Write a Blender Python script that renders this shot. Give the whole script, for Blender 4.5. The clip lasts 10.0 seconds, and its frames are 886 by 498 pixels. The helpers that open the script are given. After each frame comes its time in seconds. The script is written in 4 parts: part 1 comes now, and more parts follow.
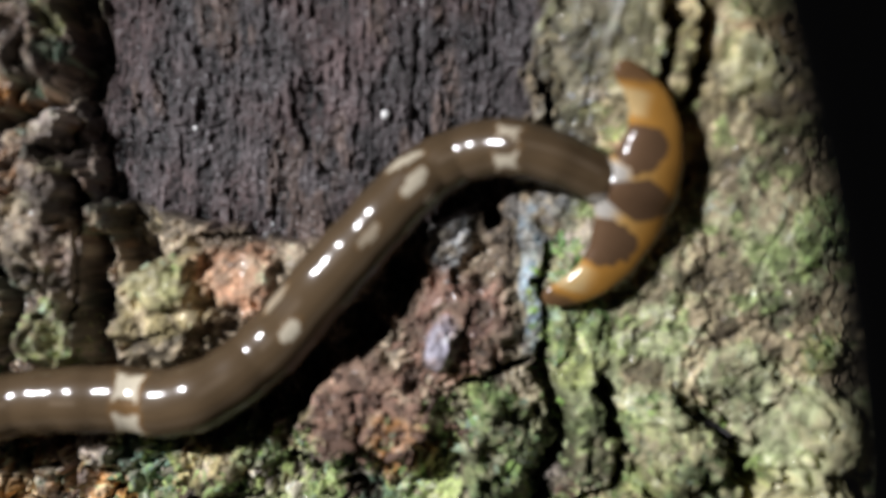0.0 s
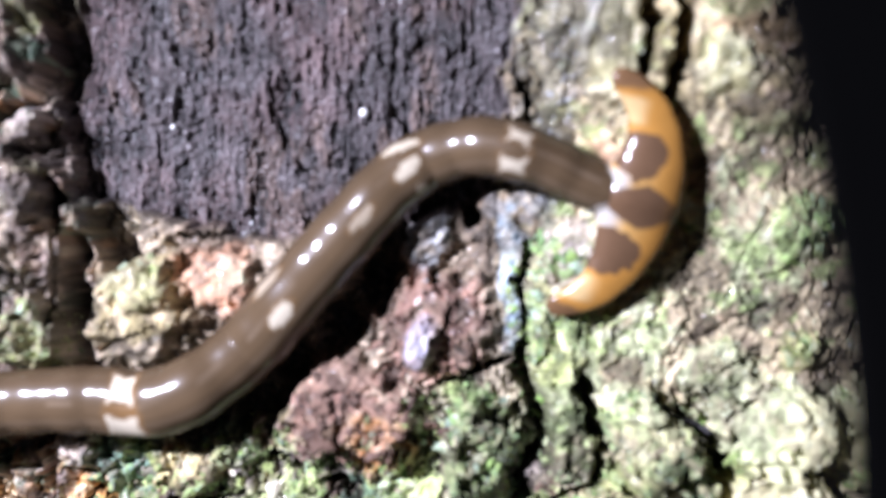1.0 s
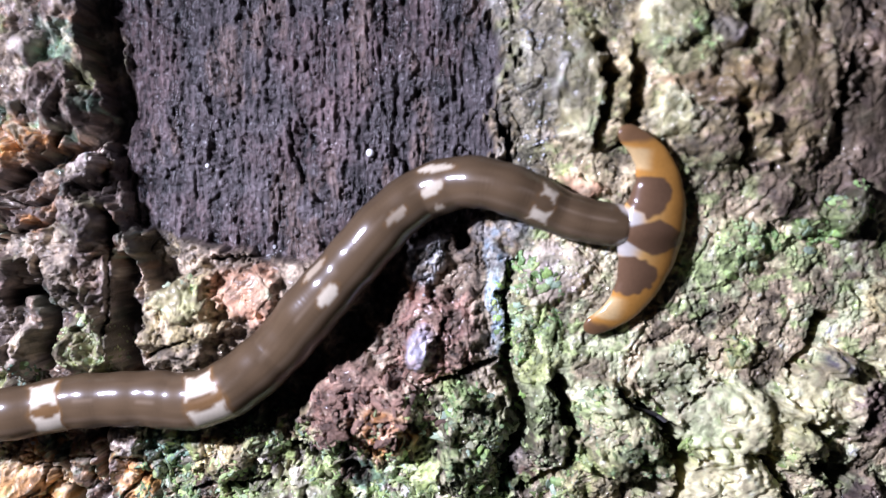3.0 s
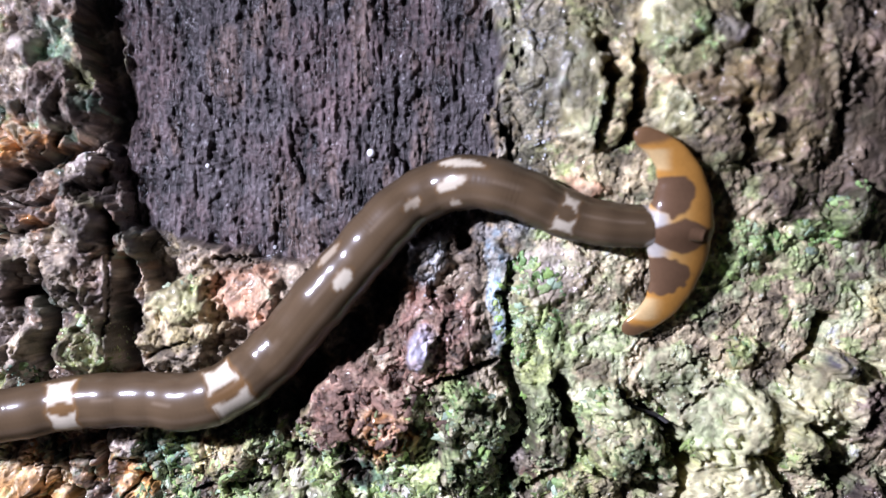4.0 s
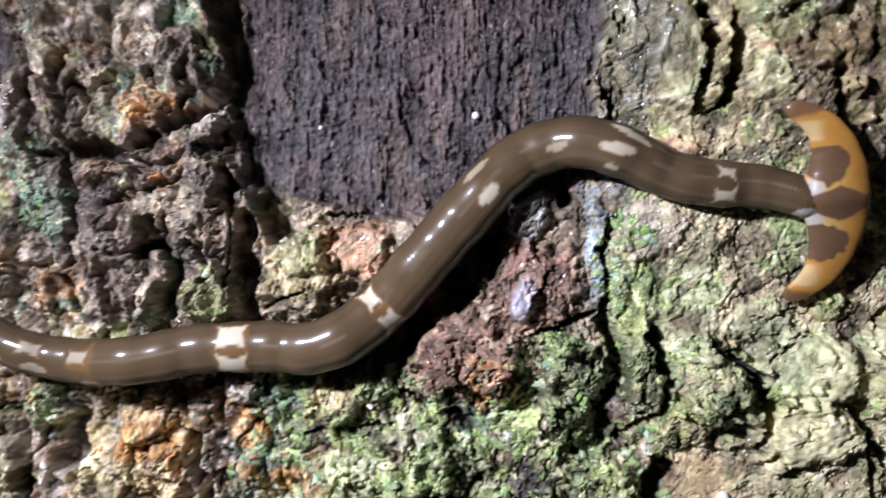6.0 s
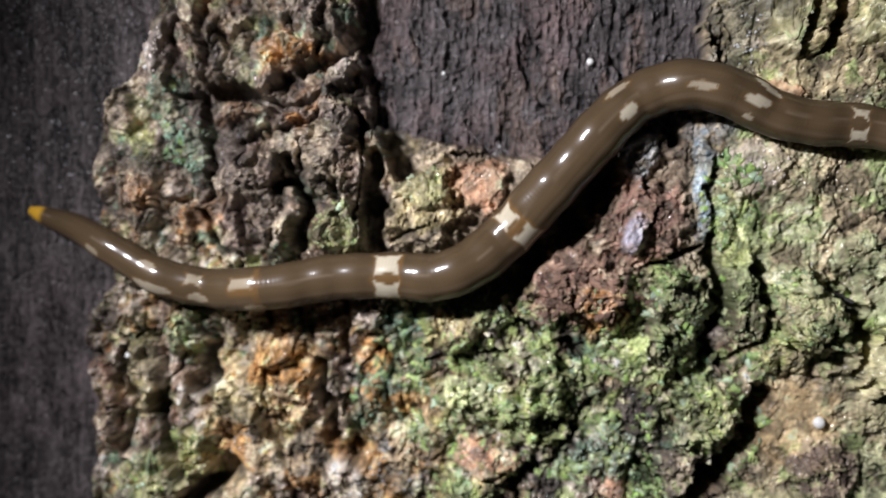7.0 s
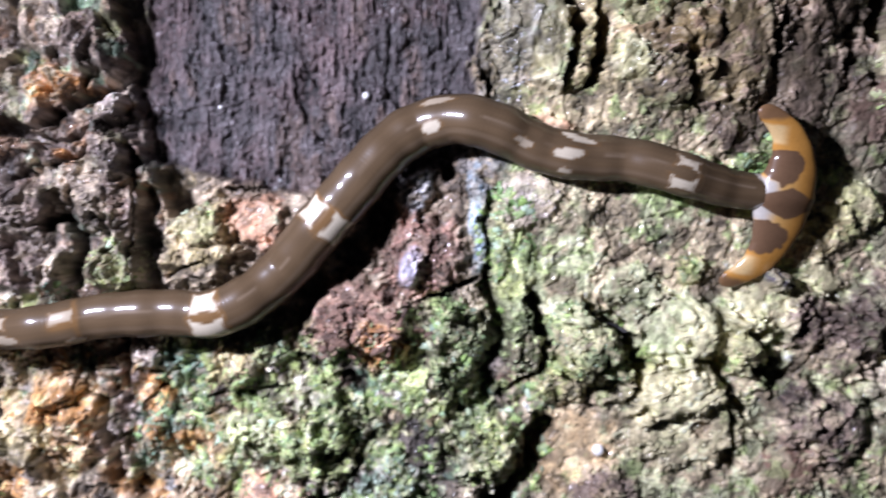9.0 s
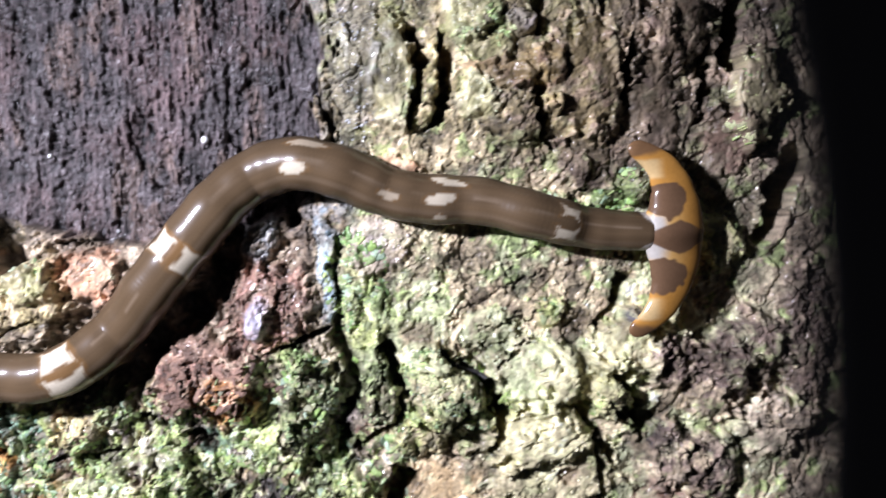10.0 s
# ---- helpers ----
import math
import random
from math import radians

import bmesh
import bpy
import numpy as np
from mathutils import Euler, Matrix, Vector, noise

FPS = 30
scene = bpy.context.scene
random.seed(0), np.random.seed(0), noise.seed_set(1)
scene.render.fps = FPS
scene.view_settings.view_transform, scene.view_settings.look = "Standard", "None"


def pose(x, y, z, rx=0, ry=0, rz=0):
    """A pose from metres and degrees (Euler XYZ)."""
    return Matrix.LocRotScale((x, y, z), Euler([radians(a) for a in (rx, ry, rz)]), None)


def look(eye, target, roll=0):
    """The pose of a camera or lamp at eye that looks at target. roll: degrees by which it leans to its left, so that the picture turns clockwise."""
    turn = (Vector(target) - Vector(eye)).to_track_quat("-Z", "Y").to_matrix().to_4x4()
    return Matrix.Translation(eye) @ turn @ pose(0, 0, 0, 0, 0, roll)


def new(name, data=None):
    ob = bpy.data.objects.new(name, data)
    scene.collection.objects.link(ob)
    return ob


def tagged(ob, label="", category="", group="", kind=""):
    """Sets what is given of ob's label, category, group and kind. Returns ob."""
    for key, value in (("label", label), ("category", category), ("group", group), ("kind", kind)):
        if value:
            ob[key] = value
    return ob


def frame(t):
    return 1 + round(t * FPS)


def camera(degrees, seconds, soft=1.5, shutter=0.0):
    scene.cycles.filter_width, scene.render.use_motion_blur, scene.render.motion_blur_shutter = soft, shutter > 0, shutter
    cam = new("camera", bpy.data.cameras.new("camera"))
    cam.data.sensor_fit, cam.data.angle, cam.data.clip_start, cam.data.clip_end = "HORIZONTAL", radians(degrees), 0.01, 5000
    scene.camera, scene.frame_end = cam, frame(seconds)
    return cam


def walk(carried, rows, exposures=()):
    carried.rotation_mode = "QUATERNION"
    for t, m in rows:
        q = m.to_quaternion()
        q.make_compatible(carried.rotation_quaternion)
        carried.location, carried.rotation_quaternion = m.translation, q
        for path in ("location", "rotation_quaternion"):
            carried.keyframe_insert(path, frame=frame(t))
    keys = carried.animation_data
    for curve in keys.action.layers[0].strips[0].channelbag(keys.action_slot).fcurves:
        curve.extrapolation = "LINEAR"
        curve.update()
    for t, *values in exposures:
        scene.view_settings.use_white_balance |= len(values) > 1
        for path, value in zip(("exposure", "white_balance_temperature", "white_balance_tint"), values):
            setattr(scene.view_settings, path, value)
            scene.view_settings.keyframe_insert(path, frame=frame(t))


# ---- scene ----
cam = camera(49.6, 10.0, soft=1.3, shutter=0.4)
# the lens is set to one distance, and blurs what stands nearer
cam.data.dof.use_dof, cam.data.dof.focus_distance, cam.data.dof.aperture_fstop = True, 0.120, 11.5
METRES, EYE, TILT, LEAN, TURN = 0.106, 1.2, 0.0, 0.0, 0.0
ROWS = [
    (0.0, 0.0, 0.0, 0.0, 0.0, 0.0, -0.0),
    (0.5, -0.0036, -0.0007, 0.0218, -0.11, 0.09, 0.2),
    (1.0, 0.0124, 0.0017, 0.008, -0.49, -0.57, 0.22),
    (1.5, 0.0162, -0.0338, 0.0286, -0.23, -0.24, 0.53),
    (2.0, 0.0241, -0.0907, 0.0156, -0.78, -0.53, 0.51),
    (2.5, 0.0138, -0.1326, 0.0031, -0.78, -0.64, 0.71),
    (3.0, 0.0092, -0.1647, 0.0236, -0.88, -0.17, 0.73),
    (4.5, -0.0038, -0.1606, 0.0212, -1.05, -0.11, 0.7),
    (5.0, -0.0316, -0.1661, 0.0109, -0.86, -0.13, 0.64),
    (5.5, -0.0406, -0.1878, -0.0011, -0.72, -0.62, 0.61),
    (6.0, -0.1, -0.2253, -0.0139, -0.12, -0.77, 0.48),
    (6.2, -0.1313, -0.2462, -0.0296, 0.14, -0.84, 0.38),
    (7.3, -0.2359, -0.3163, -0.0966, 1.10, -1.09, 0.06),
    (7.5, -0.2359, -0.3163, -0.0966, 1.02, -1.19, 0.06),
    (8.0, -0.1994, -0.3068, -0.0809, 0.43, -0.95, 0.14),
    (8.5, -0.1377, -0.2993, -0.0787, -0.86, -0.67, 0.41),
    (9.0, -0.0193, -0.31, -0.0521, -2.76, -0.75, 0.78),
    (9.5, 0.0506, -0.2623, -0.0449, -4.15, -0.01, 1.34),
    (10.0, 0.1195, -0.263, -0.0058, -5.35, -0.48, 2.63),
]
EXPOSURES = [(0.0, -1.1, 6230, 11), (0.5, -0.05, 5630, 21), (1.0, 0.0, 5530, 24), (2.5, -0.26, 5430, 28), (4.5, -0.42, 5480, 25), (5.5, -0.54, 5580, 24), (6.0, -0.65, 5730, 19), (7.5, -1.2, 6330, 12), (8.0, -1.23, 6330, 10), (8.5, -0.72, 5980, 14), (9.0, -0.34, 5530, 25), (9.5, -0.85, 6330, 15), (10.0, -0.13, 5730, 21)]
walk(cam, [(t, pose(0, 0, EYE, TILT, LEAN, TURN) @ pose(METRES * x, METRES * y, METRES * z, 90 + pitch, roll, yaw)) for t, x, y, z, yaw, pitch, roll in ROWS], exposures=EXPOSURES)

# ---- night, one twin-LED torch ----
world = bpy.data.worlds.new("night")
world.use_nodes = True
world.node_tree.nodes["Background"].inputs[0].default_value = (0.35, 0.42, 0.55, 1)
world.node_tree.nodes["Background"].inputs[1].default_value = 0.018
scene.world = world
for x, y, z in ((-0.114, -0.030, 1.252), (-0.132, -0.026, 1.256)):
    led = bpy.data.lights.new("torch_led", "SPOT")
    led.energy, led.shadow_soft_size, led.color = 2.32, 0.003, (1.0, 0.98, 0.985)
    led.spot_size, led.spot_blend = radians(90), 1.0
    new("torch_led", led).matrix_world = look((x, y, z), (0.068, 0.100, 1.106))


# ---- materials ----
def material(name, attribute="", colour=(0.5, 0.5, 0.5), rough=(0.5, 0.8), grain=2500, stretch=(1, 1, 1), contrast=0.35, bump=0.3, bump_size=0.0002, coat=0.0, specular=0.5, own=0.0, film=0.02, wet=1.5, slime=False):
    """A surface with a colour (or a colour layer of the mesh), two scales of noise on it, and fine relief."""
    m = bpy.data.materials.new(name)
    m.use_nodes = True
    n, link = m.node_tree.nodes, m.node_tree.links.new
    b = n["Principled BSDF"]
    where, scale = n.new("ShaderNodeTexCoord"), n.new("ShaderNodeMapping")
    scale.inputs["Scale"].default_value = stretch
    link(where.outputs["Object"], scale.inputs["Vector"])
    fine, coarse = n.new("ShaderNodeTexNoise"), n.new("ShaderNodeTexNoise")
    fine.inputs["Scale"].default_value, fine.inputs["Detail"].default_value, fine.inputs["Roughness"].default_value = grain, 5, 0.65
    coarse.inputs["Scale"].default_value, coarse.inputs["Detail"].default_value = grain / 9, 3
    for t in (fine, coarse):
        link(scale.outputs["Vector"], t.inputs["Vector"])
    spread = n.new("ShaderNodeMath")
    spread.operation = "ADD"
    link(fine.outputs["Fac"], spread.inputs[0])
    link(coarse.outputs["Fac"], spread.inputs[1])
    value = n.new("ShaderNodeMapRange")
    value.inputs["From Min"].default_value, value.inputs["From Max"].default_value = 0.65, 1.35
    value.inputs["To Min"].default_value, value.inputs["To Max"].default_value = 1 - contrast, 1 + contrast
    link(spread.outputs[0], value.inputs["Value"])
    mix = n.new("ShaderNodeVectorMath")
    mix.operation = "SCALE"
    if attribute:
        layer = n.new("ShaderNodeAttribute")
        layer.attribute_name = attribute
        link(layer.outputs["Color"], mix.inputs[0])
        # where the layer's alpha is low the surface is smoother and plainer
        for end, sign in (("To Min", -1), ("To Max", 1)):
            wide = n.new("ShaderNodeMath")
            wide.operation = "MULTIPLY_ADD"
            wide.inputs[1].default_value, wide.inputs[2].default_value = sign * contrast, 1.0
            link(layer.outputs["Alpha"], wide.inputs[0])
            link(wide.outputs[0], value.inputs[end])
    else:
        mix.inputs[0].default_value = colour
    if own:
        each, shade, both = n.new("ShaderNodeObjectInfo"), n.new("ShaderNodeMapRange"), n.new("ShaderNodeMath")
        shade.inputs["To Min"].default_value, shade.inputs["To Max"].default_value = 1 - own, 1 + own
        both.operation = "MULTIPLY"
        link(each.outputs["Random"], shade.inputs["Value"])
        link(shade.outputs[0], both.inputs[0])
        link(value.outputs[0], both.inputs[1])
        link(both.outputs[0], mix.inputs["Scale"])
    else:
        link(value.outputs[0], mix.inputs["Scale"])
    link(mix.outputs[0], b.inputs["Base Color"])
    gloss = n.new("ShaderNodeMapRange")
    gloss.inputs["From Min"].default_value, gloss.inputs["From Max"].default_value = 0.35, 0.65
    gloss.inputs["To Min"].default_value, gloss.inputs["To Max"].default_value = rough
    link(coarse.outputs["Fac"], gloss.inputs["Value"])
    link(gloss.outputs[0], b.inputs["Roughness"])
    b.inputs["Specular IOR Level"].default_value = specular
    b.inputs["Coat IOR"].default_value = wet
    b.inputs["Coat Weight"].default_value, b.inputs["Coat Roughness"].default_value = coat, film
    if slime:
        # the gloss fades where the skin turns away
        facing, fade = n.new("ShaderNodeLayerWeight"), n.new("ShaderNodeMapRange")
        facing.inputs["Blend"].default_value = 0.5
        fade.inputs["From Min"].default_value, fade.inputs["From Max"].default_value = 0.25, 0.6
        fade.inputs["To Min"].default_value, fade.inputs["To Max"].default_value = coat, 0.08
        link(facing.outputs["Facing"], fade.inputs["Value"])
        link(fade.outputs[0], b.inputs["Coat Weight"])
    if bump:
        relief = n.new("ShaderNodeBump")
        relief.inputs["Strength"].default_value, relief.inputs["Distance"].default_value = bump, bump_size
        if attribute:
            deep = n.new("ShaderNodeMath")
            deep.operation = "MULTIPLY"
            deep.inputs[1].default_value = bump
            link(layer.outputs["Alpha"], deep.inputs[0])
            link(deep.outputs[0], relief.inputs["Strength"])
        link(fine.outputs["Fac"], relief.inputs["Height"])
        link(relief.outputs[0], b.inputs["Normal"])
    return m


M_BARK = material("bark", "tone", rough=(0.3, 0.7), grain=2000, contrast=0.55, bump=1.0, bump_size=0.00042, coat=0.4, specular=0.35, film=0.1)
M_WOOD = material("bare_wood", "tone", rough=(0.22, 0.55), grain=3200, stretch=(1, 1, 0.3), contrast=0.6, bump=1.0, bump_size=0.0005, coat=0.16, film=0.22)
M_WORM = material("worm_skin", "tone", rough=(0.34, 0.42), grain=2200, contrast=0.13, bump=0.03, bump_size=0.00005, coat=1.0, specular=0.13, film=0.13, wet=1.5, slime=True)
M_MOSS = material("moss", "tone", rough=(0.3, 0.7), grain=3000, contrast=0.5, bump=0.8, bump_size=0.0002, coat=0.15, film=0.14)
M_TRUNK = material("trunk_bark", colour=(0.13, 0.10, 0.085), grain=300, stretch=(1, 1, 0.3), contrast=0.5, bump=0.9, bump_size=0.004)
M_GROUND = material("leaf_litter", colour=(0.09, 0.065, 0.045), grain=60, contrast=0.6, bump=0.9, bump_size=0.02)
# for the eggs, and for one bead that stands in for a glint
M_EGG_GLINT = material("egg", colour=(0.86, 0.86, 0.83), rough=(0.15, 0.3), contrast=0.05, bump=0)
M_TWIG = material("twig", colour=(0.018, 0.016, 0.016), rough=(0.4, 0.7), contrast=0.3)


# ---- noise on the bark, in millimetres ----
def chance(i, j, seed):
    """A number from 0 to 1 for each cell of a lattice."""
    h = (i.astype(np.int64) * 374761393 + j.astype(np.int64) * 668265263 + seed * 974711) & 0xFFFFFFFF
    h = ((h ^ (h >> 13)) * 1274126177) & 0xFFFFFFFF
    h = ((h ^ (h >> 16)) * 2246822519) & 0xFFFFFFFF
    return ((h ^ (h >> 15)) & 0xFFFFFF) / 0xFFFFFF


def waves(x, z, seed):
    i, j = np.floor(x), np.floor(z)
    u, v = x - i, z - j
    u, v = u * u * u * (u * (u * 6 - 15) + 10), v * v * v * (v * (v * 6 - 15) + 10)
    a, b, c, d = chance(i, j, seed), chance(i + 1, j, seed), chance(i, j + 1, seed), chance(i + 1, j + 1, seed)
    return 2 * ((a * (1 - u) + b * u) * (1 - v) + (c * (1 - u) + d * u) * v) - 1


def rough_waves(x, z, size, octaves, seed, fade=0.5):
    total, height = 0, 1.0
    for k in range(octaves):
        total = total + height * waves(x / size + 17.3 * k, z / size - 9.1 * k, seed + k)
        size, height = size / 2.03, height * fade
    return total


def cells(x, z, seed):
    """Distance to the nearest and to the second cell centre, and the nearest cell's number."""
    i, j = np.floor(x), np.floor(z)
    near, second, number = np.full(x.shape, 9.0), np.full(x.shape, 9.0), np.zeros(x.shape)
    for a in (-1, 0, 1):
        for b in (-1, 0, 1):
            p, q = i + a + chance(i + a, j + b, seed), j + b + chance(i + a, j + b, seed + 7)
            d = np.hypot(p - x, q - z)
            closer = d < near
            second = np.where(closer, near, np.minimum(second, d))
            number = np.where(closer, chance(i + a, j + b, seed + 13), number)
            near = np.where(closer, d, near)
    return near, second, number


def step(a, b, x):
    t = np.clip((x - a) / (b - a), 0, 1)
    return t * t * (3 - 2 * t)


# ---- colours ----
TAN, BROWN, REDBROWN, RED = (0.44, 0.37, 0.28), (0.15, 0.113, 0.092), (0.22, 0.14, 0.105), (0.37, 0.23, 0.18)
RUST, RUSTBROWN, RUSTPALE, PEACH = (0.38, 0.20, 0.085), (0.28, 0.155, 0.075), (0.56, 0.36, 0.20), (0.60, 0.37, 0.25)
PINKWHITE, GREYWHITE, BLUEWHITE, VIOLETWHITE = (0.66, 0.58, 0.51), (0.33, 0.335, 0.33), (0.42, 0.52, 0.58), (0.52, 0.50, 0.57)
GREYVIOLET, VIOLETDARK, WOODGREY, BEIGE = (0.19, 0.142, 0.12), (0.06, 0.055, 0.07), (0.11, 0.09, 0.085), (0.54, 0.46, 0.31)
OLIVE, OLIVEBROWN, OCHRE, SAND = (0.28, 0.32, 0.14), (0.24, 0.21, 0.12), (0.48, 0.41, 0.23), (0.74, 0.56, 0.34)
MOSS, DARKMOSS, MOSSOLIVE, YELLOWMOSS = (0.25, 0.40, 0.13), (0.13, 0.19, 0.08), (0.35, 0.44, 0.17), (0.37, 0.41, 0.15)
TEAL, TEALGREY, PALEGREEN, GREYGREEN = (0.18, 0.29, 0.20), (0.33, 0.41, 0.32), (0.40, 0.50, 0.22), (0.36, 0.42, 0.21)
PALELICHEN, GREYLICHEN, CREAM, YELLOWLICHEN, YELLOW = (0.52, 0.55, 0.34), (0.35, 0.37, 0.25), (0.60, 0.56, 0.35), (0.51, 0.50, 0.27), (0.6, 0.45, 0.18)

GREENS = (MOSS, MOSSOLIVE, YELLOWMOSS, OLIVE, PALEGREEN, TEAL, DARKMOSS, TEALGREY, GREYGREEN)
LUMPS, GROOVES = [], []


def lump(x, z, rx, rz, turn, height, tone):
    """A raised scale, knob or stain of the bark: its middle, half axes, turn in degrees, height and colour."""
    LUMPS.append((x, z, rx, rz, radians(turn), height, tone))


def groove(x0, z0, x1, z1, width, depth):
    """A crack between two points of the bark, sunk and also painted darker like shade."""
    GROOVES.append((x0, z0, x1, z1, width, depth))


lump(-47.9, 33.9, 4.0, 5.0, 0, 2.5, TAN)
lump(-46.2, 36.7, 2.0, 1.7, 30, 0.6, PINKWHITE)
lump(-47.9, 25.3, 4.2, 3.1, 0, 2.6, RUST)
lump(-43.1, 31.2, 2.7, 4.0, 20, 1.5, BROWN)
groove(-44.8, 22.6, -40.5, 25.3, 1.5, 4)
groove(-40.5, 25.3, -36.1, 29.1, 1.5, 4)
lump(-39.9, 23.1, 1.6, 2.3, -15, 2.2, PINKWHITE)
groove(-38.1, 45.6, -37.6, 37.3, 2.3, 5)
groove(-37.6, 37.3, -36.3, 31.2, 2.3, 5)
groove(-36.3, 31.2, -34.7, 24.3, 2.3, 5)
groove(-34.7, 24.3, -33.4, 18.8, 2.3, 5)
groove(-33.4, 18.8, -31.7, 9.6, 2.3, 5)
lump(-48.2, 16.4, 4.0, 2.3, 12, 2, BROWN)
lump(-46.2, 15.9, 1.5, 1.2, 0, 0.5, RUST)
groove(-55.9, 20.2, -47.9, 18.5, 0.9, 3.5)
groove(-47.9, 18.5, -43.1, 19.2, 0.9, 3.5)
groove(-54.6, 13.7, -47.9, 14.4, 0.6, 2.5)
groove(-47.9, 14.4, -43.8, 17.4, 0.6, 2.5)
lump(-45.8, 12.0, 6.4, 3.2, 5, 2.2, TAN)
lump(-40.8, 17.8, 3.0, 4.4, 10, 2, GREYVIOLET)
lump(-39.5, 9.2, 2.8, 4.4, 0, 2.4, GREYVIOLET)
lump(-43.1, 9.2, 2.0, 2.7, 0, 1.5, TAN)
groove(-47.5, 10.6, -45.5, 5.8, 1.2, 5)
groove(-45.5, 5.8, -46.2, -1.1, 1.2, 5)
lump(-40.5, 0.8, 3.7, 4.0, 0, 3.6, OLIVE)
lump(-50.2, 1.0, 3.0, 4.0, 0, 2.4, TAN)
lump(-49.9, -2.5, 2.3, 1.5, 0, 1.4, TEAL)
groove(-35.9, 11.3, -35.4, 4.4, 1.6, 6)
groove(-35.4, 4.4, -35.8, -3.8, 1.6, 6)
lump(-29.0, 4.1, 5.2, 6.6, -10, 3.6, OCHRE)
lump(-28.2, 6.3, 3.2, 2.6, 10, 1.2, YELLOWLICHEN)
lump(-29.0, -1.9, 4.4, 2.7, 10, 0.6, TAN)
groove(-32.7, -0.5, -29.7, 0.8, 0.3, 1.5)
groove(-29.7, 0.8, -26.0, 2.7, 0.3, 1.5)
lump(-21.3, 7.2, 3.4, 3.7, 0, 1.6, PEACH)
lump(-32.7, 13.0, 3.0, 2.3, 0, 2, OCHRE)
lump(-19.1, 12.8, 1.7, 1.3, 0, 1, GREYWHITE)
groove(-25.0, 11.3, -18.3, 12.3, 0.5, 2)
lump(0.9, 11.3, 2.0, 4.8, -5, 1.4, GREYWHITE)
groove(4.7, 14.7, 5.0, 12.3, 1.2, 6)
lump(8.9, 7.2, 1.5, 6.7, 0, 0.8, BLUEWHITE)
groove(10.1, 9.9, 9.9, 4.4, 0.5, 3.5)
groove(9.9, 4.4, 10.3, -1.1, 0.5, 3.5)
lump(1.5, 1.7, 5.4, 5.9, 0, 1.8, RED)
lump(-0.0, -0.3, 1.8, 2.3, 0, 1.3, VIOLETWHITE)
lump(-8.2, -6.6, 7.4, 5.0, -10, 2, RED)
lump(-8.9, -3.1, 4.0, 2.0, 20, 0.7, REDBROWN)
lump(-4.8, -10.7, 4.0, 3.4, 0, 1.6, RUST)
lump(-11.6, -9.3, 3.4, 3.4, 0, 1.6, REDBROWN)
groove(-16.3, -12.7, -11.6, -13.4, 0.8, 3)
groove(-11.6, -13.4, -7.5, -15.5, 0.8, 3)
groove(0.5, -4.6, 5.2, -3.8, 0.6, 4)
groove(5.2, -3.8, 8.1, -1.6, 0.6, 4)
lump(3.9, -5.7, 2.8, 1.7, -10, 2, MOSS)
lump(5.9, -10.0, 4.2, 5.0, 0, 1.8, DARKMOSS)
lump(5.2, -16.0, 4.2, 3.1, 0, 2, OLIVE)
groove(10.3, -1.4, 11.8, -7.9, 0.9, 4.5)
groove(11.8, -7.9, 11.6, -12.7, 0.9, 4.5)
groove(11.6, -12.7, 9.3, -18.2, 0.9, 4.5)
lump(12.6, 5.8, 1.5, 3.1, 10, 0.7, OLIVE)
lump(15.3, 1.3, 1.7, 2.0, 0, 0.6, PALEGREEN)
lump(12.0, 1.0, 1.2, 2.7, 0, 0.7, OLIVE)
lump(14.6, 5.1, 1.3, 1.7, 0, 0.5, YELLOWMOSS)
lump(18.0, -1.1, 2.7, 1.5, 10, 0.5, OLIVE)
lump(14.0, -2.5, 2.4, 2.0, 0, 0.7, YELLOWMOSS)
lump(14.6, -8.6, 3.0, 5.4, 5, 2.6, GREYGREEN)
groove(16.5, -5.2, 17.5, -10.7, 0.9, 5)
groove(17.5, -10.7, 18.1, -14.1, 0.9, 5)
groove(18.3, -13.8, 15.3, -15.5, 0.9, 4.5)
groove(15.3, -15.5, 12.3, -17.2, 0.9, 4.5)
lump(23.4, -10.0, 6.4, 5.0, -15, 2.6, GREYGREEN)
lump(22.0, -5.9, 3.4, 1.5, -15, 1, PALELICHEN)
lump(20.7, -15.8, 4.2, 3.0, 0, 2, YELLOWMOSS)
lump(26.1, -13.4, 4.0, 2.7, 0, 1.2, DARKMOSS)
groove(23.4, -4.9, 26.7, -7.4, 0.9, 5.5)
groove(26.7, -7.4, 29.3, -9.3, 0.9, 5.5)
groove(29.3, -9.3, 30.8, -13.4, 0.9, 5.5)
groove(30.8, -13.4, 30.2, -18.9, 0.9, 5.5)
lump(35.5, -8.6, 6.4, 5.4, 0, 1.8, PALELICHEN)
lump(42.2, -9.3, 6.0, 4.0, 0, 1.6, CREAM)
lump(48.9, -5.9, 5.0, 4.0, 0, 1.6, CREAM)
lump(35.5, -16.9, 8.4, 4.2, 5, 2, CREAM)
lump(30.1, -2.5, 4.0, 2.7, 10, 1, PALELICHEN)
lump(31.4, -13.4, 1.5, 2.0, 0, 1, YELLOWMOSS)
groove(41.9, -13.4, 43.9, -16.2, 1.0, 4)
groove(43.9, -16.2, 45.9, -20.3, 1.0, 4)
groove(47.4, -9.3, 48.9, -13.4, 0.7, 4)
groove(48.9, -13.4, 50.6, -18.2, 0.7, 4)
lump(45.9, -12.4, 2.8, 2.7, 0, 2, YELLOWLICHEN)
lump(49.7, -2.2, 2.3, 2.0, 0, 3, VIOLETDARK)
groove(48.1, 3.4, 47.2, 1.0, 0.9, 4)
groove(47.2, 1.0, 44.9, -2.8, 0.9, 4)
